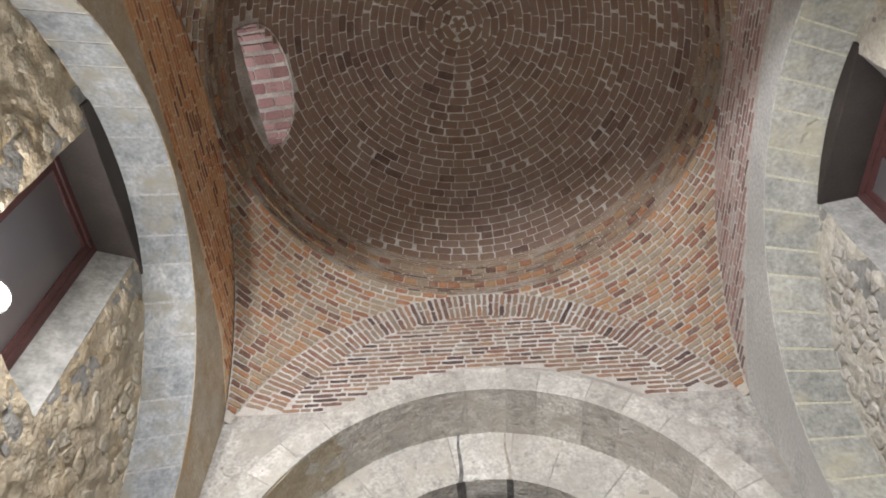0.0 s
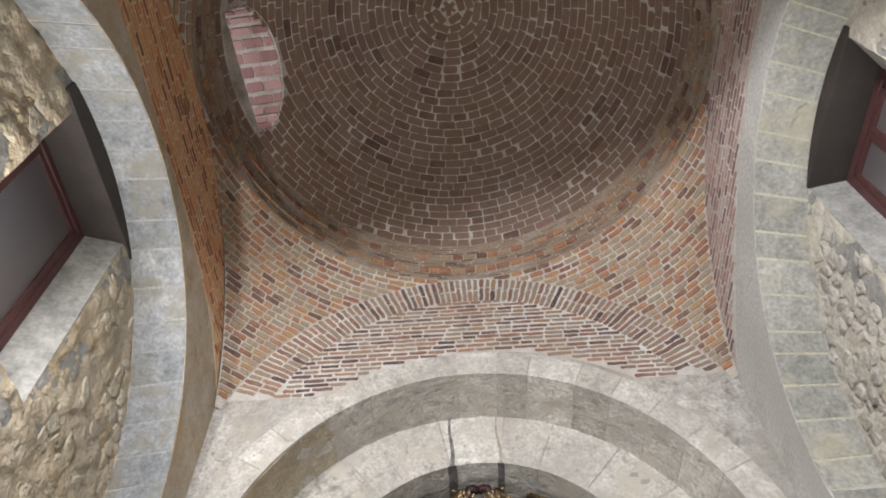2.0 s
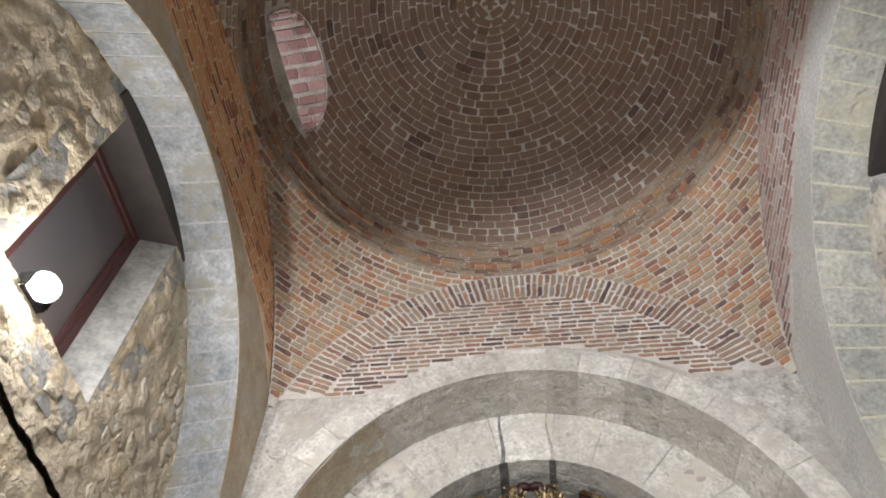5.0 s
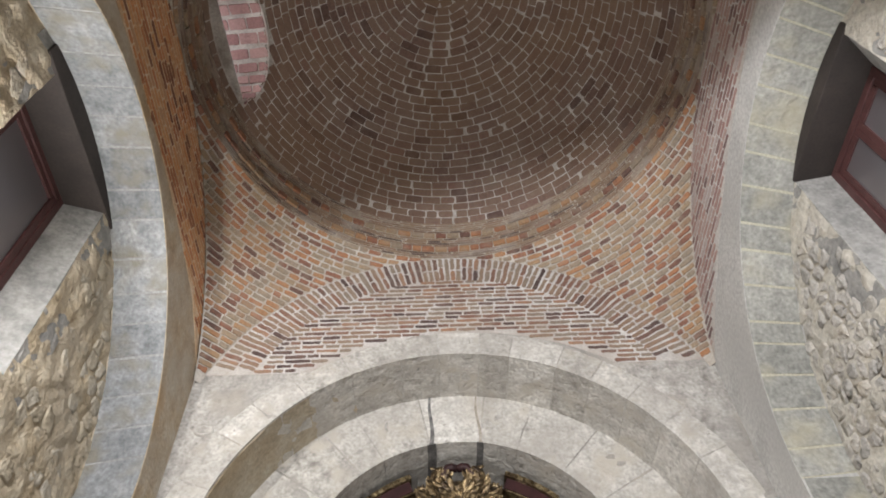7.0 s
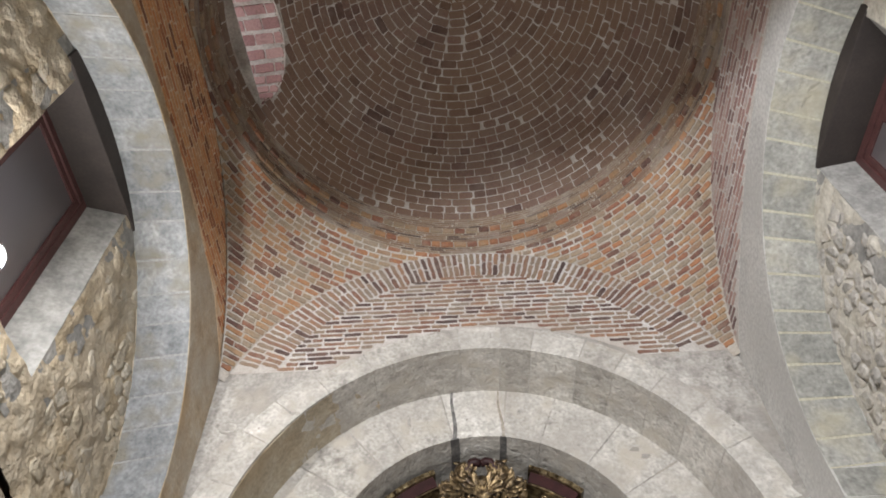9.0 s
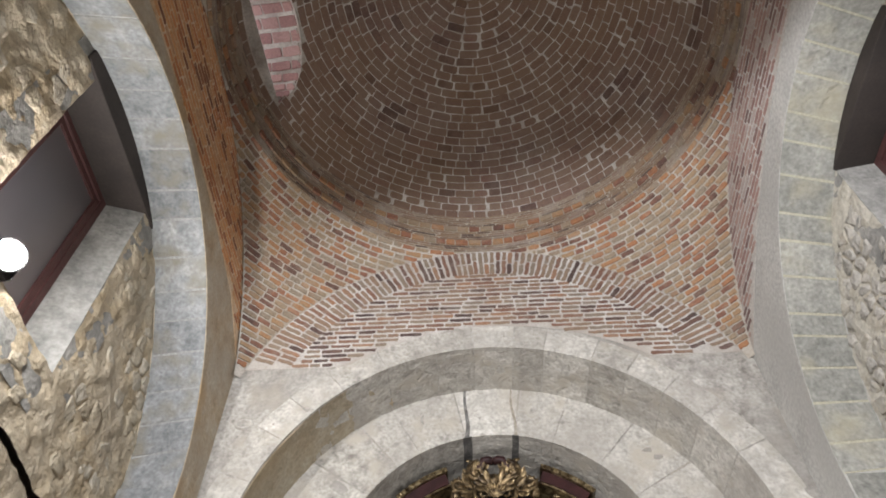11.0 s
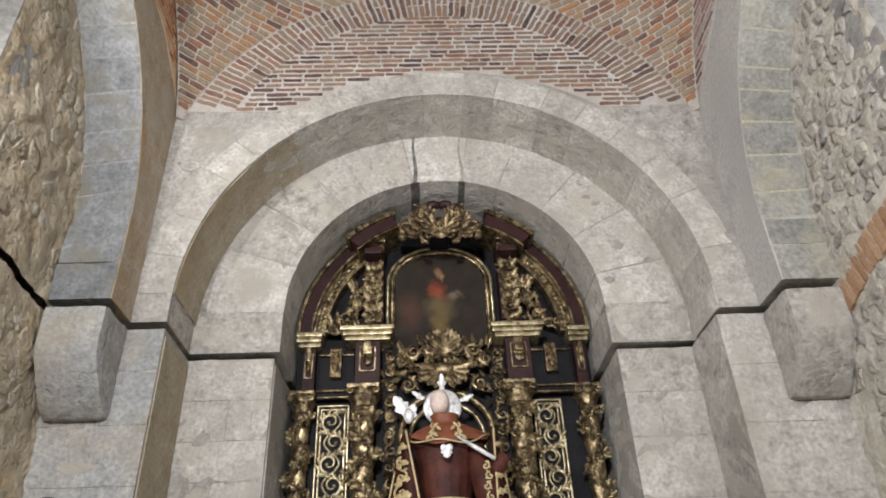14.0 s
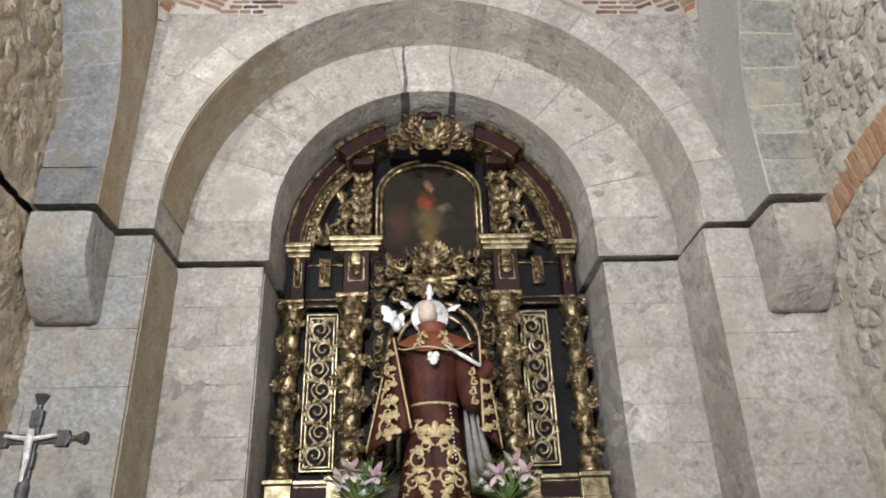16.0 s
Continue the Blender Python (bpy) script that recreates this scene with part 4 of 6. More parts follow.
def window(name, x, s, y0, y1, z0, z1, rows, label, leaves=2):
    xa, xb = sorted((x, x - s * 0.06))
    bm = bmesh.new()
    w = 0.055
    for b in ((xa, xb, y0, y0 + w, z0, z1), (xa, xb, y1 - w, y1, z0, z1), (xa, xb, y0 + w, y1 - w, z1 - w, z1), (xa, xb, y0 + w, y1 - w, z0, z0 + w)):
        box(bm, *b, bevel=0.006)
    win = tagged(part(name, bm, WOOD_RED), label, "window", kind="structure")
    ym = (y0 + y1) / 2
    for a, b in ((y0 + w, ym), (ym, y1 - w)) if leaves == 2 else ((y0 + w, y1 - w),):
        bm = bmesh.new()
        k, xm0, xm1 = 0.045, xa + 0.012, xb - 0.012
        zc = [z0 + w + (z1 - z0 - 2 * w) * i / rows for i in range(rows + 1)]
        for q in ((a, a + k, z0 + w, z1 - w), (b - k, b, z0 + w, z1 - w)):
            box(bm, xm0 - s * 0.004, xm1 + 0.004, q[0], q[1], q[2], q[3], bevel=0.005)
        for z in zc:
            zz = min(max(z, z0 + w + k / 2), z1 - w - k / 2)
            box(bm, xm0, xm1, a + k, b - k, zz - k / 2, zz + k / 2, bevel=0.004)
        sash = part("sash", bm, WOOD_RED, win)
        for z, zn in zip(zc, zc[1:]):
            bm = bmesh.new()
            xm = (xa + xb) / 2
            box(bm, xm - 0.003, xm + 0.003, a + k, b - k, z + k / 2, zn - k / 2)
            p = part("pane", bm, GLASS, sash)
            p.visible_shadow = False
    return win


window("window_1", XWB - 0.235, 1, 1.72, 2.48, 4.27, 5.56, 1, "red-brown painted wooden window with one dusty pane", 1)
window("window_2", XEB + 0.235, -1, 1.68, 2.46, 4.27, 5.62, 2, "red-brown painted wooden window with dusty panes")
# dark lintels; their ends past the openings stand in for shaded gaps under the arches
for nm, x, s, y0, y1, z in (("lintel_left", XWB, 1, 1.46, 2.86, 5.555), ("lintel_right", XEB, -1, 1.42, 2.68, 5.615)):
    bm = bmesh.new()
    xs = sorted((x + s * 0.018, x - s * 0.6))
    box(bm, xs[0], xs[1], y0, y1, z, z + 0.22, bevel=0.008)
    tagged(part(nm, bm, WOOD_DARK), "dark old wooden lintel over the window, ends stand for shaded gaps", "lintel", kind="structure")


def lathe(bm, prof, c, seg=20, m=None):
    """A turned body: prof of (radius, height) round the z axis at c."""
    rings = []
    for r, z in prof:
        rings.append([bm.verts.new((m or Matrix()) @ Vector((r * math.cos(2 * math.pi * i / seg), r * math.sin(2 * math.pi * i / seg), z)) + Vector(c)) for i in range(seg)])
    for a, b in zip(rings, rings[1:]):
        for i in range(seg):
            bm.faces.new((a[i], a[(i + 1) % seg], b[(i + 1) % seg], b[i]))
    bm.faces.new(rings[0][::-1])
    bm.faces.new(rings[-1])


def flood_light(x, y, z, aim, label, lift=0.12, reach=0.06):
    thing = empty("flood_light", (x, y, z), label, "lamp", "floodlights on the window sills")
    d = (Vector(aim) - Vector((x, y, z + 0.1))).normalized()
    m = d.to_track_quat('Z', 'Y').to_matrix().to_4x4()
    c = Vector((x + reach, y, z + lift))
    bm = bmesh.new()
    lathe(bm, [(0.03, -0.06), (0.055, -0.05), (0.075, -0.01), (0.082, 0.0), (0.082, 0.012), (0.073, 0.012), (0.071, 0.0)], c, 24, m)
    under(part("housing", bm, LAMP_BLACK), thing)
    bm = bmesh.new()
    lathe(bm, [(0.072, 0.001), (0.070, 0.014)], c, 24, m)
    under(part("lens", bm, LENS, None, "glowing white lens"), thing)
    bm = bmesh.new()
    box(bm, x - 0.05, x + 0.05, y - 0.08, y + 0.08, z, z + 0.008, bevel=0.002)
    for q in (-0.092, 0.085):
        box(bm, min(x, x + reach) - 0.012, max(x, x + reach) + 0.012, y + q, y + q + 0.006, z, z + lift + 0.01, bevel=0.002)
    under(part("bracket", bm, LAMP_BLACK), thing)


flood_light(XWB - 0.02, 1.85, 4.105, (-0.2, 0.6, 3.4), "lit round floodlight standing on the stone window sill", 0.08)
flood_light(XEB + 0.02, 1.82, 4.105, (0.2, 1.4, 4.6), "lit round floodlight standing on the stone window sill", 0.10, -0.06)

BRICK_TAN = material("pale_orange_brick", [(0.30, 0.17, 0.10), (0.38, 0.235, 0.14), (0.43, 0.29, 0.19)], 14.0, bump=0.5, vary="object", spread=0.5)
# brick relieving arch in the right-hand rubble wall
r = random.Random(77)
meshes = brick_meshes(5, 0.08, BRICK_TAN)
for i in range(22):
    t = i / 21
    a = radians(67.5 + 27 * t)
    cy, cz, R = 2.70, 1.18, 2.6
    rad = Vector((0, math.cos(a), math.sin(a)))
    p = Vector((XEB, cy + R * math.cos(a), cz + R * math.sin(a) - 0.12))
    brick(meshes, lay(p, rad, Vector((-1, 0, 0)).cross(rad), Vector((-1, 0, 0)), 0.21, 0.050, 0.007), wall_infill_e, r)

# oval worn boss on the chancel wall
bm = bmesh.new()
pts = []
for rr, y in ((0.072, 0.012), (0.068, -0.018), (0.052, -0.024), (0.036, -0.008), (0.030, 0.012)):
    pts.append([bm.verts.new((-1.795 + rr * math.cos(a), Y1 + y, 4.81 + rr * 0.62 * math.sin(a))) for a in np.linspace(0, 2 * math.pi, 20, endpoint=False)])
for a, b in zip(pts, pts[1:]):
    for i in range(20):
        bm.faces.new((a[i], a[(i + 1) % 20], b[(i + 1) % 20], b[i]))
bm.faces.new(pts[-1])
part("oval_boss", bm, ASHLAR, wall_chancel, smooth=True)

# ---- the altarpiece ----
GOLD = material("aged_gilding", [(0.025, 0.018, 0.012), (0.22, 0.165, 0.088), (0.60, 0.50, 0.31)], 22.0, rough=0.30, metal=0.8, bump=0.7, grain=120.0, stain=(0.05, 0.03, 0.018), stain_scale=12.0, dist=0.008)
GOLD_OLD = material("darkened_gilding", [(0.02, 0.014, 0.009), (0.13, 0.09, 0.045), (0.42, 0.32, 0.18)], 26.0, rough=0.36, metal=0.75, bump=0.7, grain=120.0, stain=(0.03, 0.02, 0.014), stain_scale=12.0, dist=0.008)
GOLD_PALE = material("pale_gilding", [(0.10, 0.075, 0.04), (0.36, 0.30, 0.18), (0.68, 0.60, 0.42)], 18.0, rough=0.36, metal=0.75, bump=0.5, grain=120.0, dist=0.006)
BLACK_PAINT = material("blue_black_paint", [(0.007, 0.007, 0.008), (0.016, 0.016, 0.018)], 6.0, rough=0.6, bump=0.15, gloss=0.12)
OXBLOOD = material("oxblood_paint", [(0.018, 0.008, 0.008), (0.042, 0.015, 0.015)], 9.0, rough=0.5, bump=0.2, gloss=0.2)
AY = 4.9   # face of the back board
altar = empty("altarpiece", (-0.04, 5.0, 0), "gilded carved baroque altarpiece on a dark ground inside the arch", "altarpiece")
AC = Vector((-0.035, 0, 3.9))


def apart(name, bm, mat, label="", parent=None, smooth=False):
    if parent is None:
        return under(part(name, bm, mat, None, label, smooth), altar)
    ob = part(name, bm, mat, None, label, smooth)
    ob.parent = parent
    bpy.context.view_layer.update()
    ob.matrix_parent_inverse = parent.matrix_world.inverted()
    return ob


def sweep(bm, pts, radii, seg=8, flat=1.0):
    """A tube through the points; flat squeezes it towards y."""
    rings = []
    for i, p in enumerate(pts):
        a, b = pts[max(0, i - 1)], pts[min(len(pts) - 1, i + 1)]
        t = (Vector(b) - Vector(a)).normalized()
        n = t.cross(Vector((0, 1, 0)))
        n = n.normalized() if n.length > 1e-4 else Vector((1, 0, 0))
        o = t.cross(n).normalized()
        r = radii[i] if hasattr(radii, "__len__") else radii
        rings.append([bm.verts.new(Vector(p) + n * r * math.cos(2 * math.pi * k / seg) + o * r * flat * math.sin(2 * math.pi * k / seg)) for k in range(seg)])
    for a, b in zip(rings, rings[1:]):
        for k in range(seg):
            bm.faces.new((a[k], a[(k + 1) % seg], b[(k + 1) % seg], b[k]))
    bm.faces.new(rings[0][::-1])
    bm.faces.new(rings[-1])


def blob(bm, p, r, s=(1, 1, 1), sub=2):
    bmesh.ops.create_icosphere(bm, subdivisions=sub, radius=r, matrix=Matrix.Translation(p) @ Matrix.Diagonal((*s, 1)))


def leaf(bm, p, ang, length, width, curl=0.02, on=None):
    """A lobed leaf in the x-z plane, curling towards the viewer at its tip. on(x, z): depth of the ground."""
    n = 9
    d, s = Vector((math.cos(ang), 0, math.sin(ang))), Vector((-math.sin(ang), 0, math.cos(ang)))
    rows = []
    for i in range(n):
        t = i / (n - 1)
        w = width * math.sin(math.pi * min(1, t * 0.92 + 0.06)) ** 0.8 * (1 + 0.28 * math.sin(t * 17))
        row = []
        for v in (-1, -0.5, 0, 0.5, 1):
            q = Vector(p) + d * length * t + s * w * v
            base = on(q.x, q.z) if on else p[1]
            q.y = base - curl * (t ** 2) - 0.012 * (1 - abs(v) ** 2 * 0.8) * (0.4 + t * (1 - t) * 3)
            row.append(bm.verts.new(q))
        rows.append(row)
    back = [bm.verts.new(Vector((v.co.x, (on(v.co.x, v.co.z) if on else p[1]) + 0.004, v.co.z))) for v in rows[0]]
    for a, b in zip(rows, rows[1:]):
        for k in range(4):
            bm.faces.new((a[k], a[k + 1], b[k + 1], b[k]))
    for k in range(4):
        bm.faces.new((back[k], back[k + 1], rows[0][k + 1], rows[0][k]))


def scroll(bm, c, R, start, turns=1.4, hand=1, thick=0.014, on=None, leaves=3, seed=0):
    """A leafy spiral scroll round c in the x-z plane."""
    rr = random.Random(seed)
    pts, rad = [], []
    n = 26
    for i in range(n + 1):
        t = i / n
        a = start + hand * turns * 2 * math.pi * t
        q = R * (1 - 0.78 * t)
        x, z = c[0] + q * math.cos(a), c[2] + q * math.sin(a)
        y = (on(x, z) if on else c[1]) - thick * 0.5 - 0.01 * math.sin(math.pi * t)
        pts.append((x, y, z))
        rad.append(thick * (1.05 - 0.5 * t))
    sweep(bm, pts, rad, 7, 0.8)
    e = pts[-1]
    blob(bm, (e[0], e[1] - 0.004, e[2]), thick * 1.15, sub=1)
    for k in range(leaves):
        i = int(n * (0.05 + 0.45 * k / max(1, leaves)))
        p, q = Vector(pts[i]), Vector(pts[i + 1])
        d = q - p
        ang = math.atan2(d.z, d.x) - hand * rr.uniform(0.5, 1.0)
        leaf(bm, p, ang, R * rr.uniform(0.6, 0.85), R * 0.22, 0.014, on)


# back board with a round head
def arch_plate(bm, x0, x1, z0, cz, y0, y1, rx=None, seg=28):
    cx, R = (x0 + x1) / 2, (x1 - x0) / 2
    rz = rx or R
    prof = [(x0, z0), (x1, z0)] + [(cx + R * math.cos(a), cz + rz * math.sin(a)) for a in np.linspace(0, math.pi, seg)]
    f = [bm.verts.new((x, y0, z)) for x, z in prof]
    b = [bm.verts.new((x, y1, z)) for x, z in prof]
    bm.faces.new(f)
    bm.faces.new(b[::-1])
    for i in range(len(prof)):
        j = (i + 1) % len(prof)
        bm.faces.new((f[i], f[j], b[j], b[i]))


bm = bmesh.new()
arch_plate(bm, -1.14, 1.07, 0.9, 3.9, AY + 0.06, AY + 0.14)
apart("back_board", bm, BLACK_PAINT, "blue-black painted back board")


def arc_band(bm, r0, r1, y0, y1, a0, a1, seg=18, c=AC):
    """A flat curved moulding between two angles."""
    cols = []
    for a in np.linspace(a0, a1, seg):
        u, w = math.cos(a), math.sin(a)
        cols.append([bm.verts.new((c.x + r * u, y, c.z + r * w)) for r, y in ((r0, y0), (r1, y0), (r1, y1), (r0, y1))])
    for p, q in zip(cols, cols[1:]):
        for k in range(4):
            bm.faces.new((p[k], p[(k + 1) % 4], q[(k + 1) % 4], q[k]))
    bm.faces.new(cols[0][::-1])
    bm.faces.new(cols[-1])


for s in (1, -1):
    f = (lambda a: a) if s > 0 else (lambda a: math.pi - a)
    # lower curved cornice: oxblood with gilt edges and a carved inner band
    bm = bmesh.new()
    arc_band(bm, 0.99, 1.08, 4.80, 5.0, f(0.03), f(0.86))
    co = apart("curved_cornice", bm, OXBLOOD, "oxblood curved cornice")
    for r0, r1, y in ((1.075, 1.10, 4.775), (0.985, 0.998, 4.79), (0.895, 0.91, 4.84)):
        bm = bmesh.new()
        arc_band(bm, r0, r1, y, 5.0, f(0.03), f(0.88))
        apart("gilt_moulding", bm, GOLD, "", co)
    bm = bmesh.new()
    arc_band(bm, 0.905, 0.985, 4.845, 5.0, f(0.03), f(0.88))
    for i in range(19):
        a = f(0.06 + 0.80 * i / 18)
        p = (AC.x + 0.947 * math.cos(a), 4.84, AC.z + 0.947 * math.sin(a))
        blob(bm, p, 0.021, (1, 0.8, 1), 2)
        for q in (-1, 1):
            leaf(bm, (p[0] - 0.03 * math.cos(a), 4.838, p[2] - 0.03 * math.sin(a)), a + q * 0.5, 0.062, 0.008, 0.006)
    tagged(apart("carved_band", bm, GOLD, "", co), kind="stuff")
    # raised broken pediment
    bm = bmesh.new()
    arc_band(bm, 0.94, 1.03, 4.62, 4.98, f(0.82), f(1.20))
    bp = apart("broken_pediment", bm, OXBLOOD, "dark oxblood piece of broken pediment")
    for r0, r1, y in ((1.03, 1.068, 4.59), (0.925, 0.94, 4.63)):
        bm = bmesh.new()
        arc_band(bm, r0, r1, y, 4.98, f(0.80), f(1.22))
        apart("gilt_moulding", bm, GOLD, "", bp)
    bm = bmesh.new()
    for i in range(7):
        a = f(0.83 + 0.36 * i / 6)
        blob(bm, (AC.x + 1.05 * math.cos(a), 4.585, AC.z + 1.05 * math.sin(a)), 0.017, sub=1)
    tagged(apart("bead_row", bm, GOLD, "", bp), kind="stuff")

# crest over the middle
bm = bmesh.new()
for s in (1, -1):
    scroll(bm, (-0.04 + s * 0.11, 4.54, 4.80), 0.09, math.pi / 2, 1.3, -s, 0.026, None, 3, 5)
    scroll(bm, (-0.04 + s * 0.21, 4.56, 4.68), 0.075, math.pi * (0.5 - s * 0.5), 1.3, s, 0.022, None, 3, 6)
    scroll(bm, (-0.04 + s * 0.09, 4.54, 4.62), 0.07, math.pi * 1.5, 1.2, s, 0.02, None, 2, 7)
    for k in range(4):
        leaf(bm, (-0.04 + s * 0.03, 4.52, 4.66), math.pi / 2 - s * (0.3 + 0.5 * k), 0.12, 0.035, 0.05)
    blob(bm, (-0.04 + s * 0.29, 4.56, 4.64), 0.045, (0.9, 0.7, 1.2))
for s in (1, -1):
    for k in range(4):
        leaf(bm, (-0.04 + s * 0.10, 4.53, 4.79), math.pi / 2 + s * (0.9 - 0.5 * k), 0.085, 0.022, 0.04)
blob(bm, (-0.04, 4.52, 4.72), 0.05, (1, 0.7, 1.2))
for k in range(9):
    leaf(bm, (-0.04, 4.50, 4.57), math.pi * (0.14 + 0.72 * k / 8), 0.10, 0.015, 0.05)
for s in (1, -1):
    for k in range(9):
        leaf(bm, (-0.04 + s * (0.16 + 0.02 * (k % 3)), 4.53, 4.62 + 0.018 * k), math.pi / 2 - s * (2.0 - 0.35 * k), 0.10, 0.026, 0.05)
    scroll(bm, (-0.04 + s * 0.26, 4.55, 4.70), 0.055, math.pi * 1.5, 1.2, s, 0.02, None, 3, 8)
cap = bmesh.new()
for s in (1, -1):
    sweep(cap, [(-0.04 + s * q, 4.52, z) for q, z in ((0.0, 4.885), (0.04, 4.90), (0.075, 4.895), (0.095, 4.86), (0.12, 4.835), (0.145, 4.83))], [0.030, 0.034, 0.032, 0.024, 0.018, 0.014], 8)
apart("crest_cap", cap, OXBLOOD, "dark painted scrolled cap", smooth=True)
tagged(apart("crest", bm, GOLD_OLD, "carved gilt scroll crest", smooth=True), kind="stuff")
bm = bmesh.new()
box(bm, -0.36, 0.28, 4.84, 5.0, 4.72, 4.80, 0.01)
box(bm, -0.12, 0.04, 4.60, 5.0, 4.70, 4.84, 0.02)
apart("crest_block", bm, BLACK_PAINT)

# painting with an arched top: dark ground with a blurred warm patch
PAINT = bpy.data.materials.new("dark_oil_painting")
PAINT.use_nodes = True
pn, pl = PAINT.node_tree.nodes, PAINT.node_tree.links
geo = pn.new("ShaderNodeNewGeometry")
prev = None
warp = pn.new("ShaderNodeTexNoise")
warp.inputs["Scale"].default_value, warp.inputs["Detail"].default_value = 9.0, 4.0
pl.new(geo.outputs["Position"], warp.inputs["Vector"])
wmix = pn.new("ShaderNodeVectorMath")
wmix.operation = 'MULTIPLY_ADD'
pl.new(warp.outputs["Color"], wmix.inputs[0])
wmix.inputs[1].default_value = (0.16, 0.16, 0.16)
pl.new(geo.outputs["Position"], wmix.inputs[2])
base = pn.new("ShaderNodeValToRGB")
base.color_ramp.elements[0].color, base.color_ramp.elements[1].color = (0.008, 0.006, 0.005, 1), (0.035, 0.026, 0.018, 1)
pl.new(warp.outputs["Fac"], base.inputs["Fac"])
prev = base.outputs["Color"]
for (x, z, rx, rz, colour) in ((-0.07, 4.31, 0.075, 0.085, (0.20, 0.045, 0.02)), (-0.05, 4.17, 0.12, 0.12, (0.10, 0.075, 0.035)), (-0.05, 4.02, 0.07, 0.10, (0.12, 0.085, 0.03)), (-0.28, 4.14, 0.09, 0.16, (0.06, 0.03, 0.02)), (0.06, 4.27, 0.05, 0.035, (0.12, 0.095, 0.07)), (-0.05, 4.47, 0.035, 0.05, (0.22, 0.12, 0.06))):
    sub = pn.new("ShaderNodeVectorMath")
    sub.operation = 'SUBTRACT'
    pl.new(wmix.outputs[0], sub.inputs[0])
    sub.inputs[1].default_value = (x + 0.08, 4.9 + 0.08, z + 0.08)
    mul = pn.new("ShaderNodeVectorMath")
    mul.operation = 'MULTIPLY'
    pl.new(sub.outputs[0], mul.inputs[0])
    mul.inputs[1].default_value = (1 / rx, 0, 1 / rz)
    ln = pn.new("ShaderNodeVectorMath")
    ln.operation = 'LENGTH'
    pl.new(mul.outputs[0], ln.inputs[0])
    mr = pn.new("ShaderNodeMapRange")
    mr.inputs["From Min"].default_value, mr.inputs["From Max"].default_value = 1.3, 0.3
    pl.new(ln.outputs["Value"], mr.inputs["Value"])
    mx = pn.new("ShaderNodeMix")
    mx.data_type = 'RGBA'
    pl.new(mr.outputs["Result"], mx.inputs["Factor"])
    pl.new(prev, mx.inputs["A"])
    mx.inputs["B"].default_value = (*colour, 1)
    prev = mx.outputs["Result"]
pb = pn["Principled BSDF"]
pl.new(prev, pb.inputs["Base Color"])
pb.inputs["Roughness"].default_value = 0.7
pb.inputs["Specular IOR Level"].default_value = 0.2
bm = bmesh.new()
arch_plate(bm, -0.42, 0.32, 3.84, 4.40, AY - 0.01, AY + 0.07, 0.27)
painting = apart("painting", bm, PAINT, "dark oil painting with an arched top")


def bar_along(bm, prof, y, r, flat=1.0, seg=8):
    sweep(bm, [(x, y, z) for x, z in prof], r, seg, flat)


def arch_line(x0, x1, z0, cz, rz, n=24):
    cx, R = (x0 + x1) / 2, (x1 - x0) / 2
    return [(x0, z0)] + [(cx - R * math.cos(a), cz + rz * math.sin(a)) for a in np.linspace(0, math.pi, n)] + [(x1, z0)]


for inset, rad, mat, nm in ((0.0, 0.022, GOLD, "painting_frame"), (-0.04, 0.014, GOLD_PALE, "frame_edge")):
    bm = bmesh.new()
    bar_along(bm, arch_line(-0.425 + inset * 0.9, 0.325 - inset * 0.9, 3.86, 4.40, 0.28 - inset), AY - 0.015, rad)
    apart(nm, bm, mat, "", painting, True)

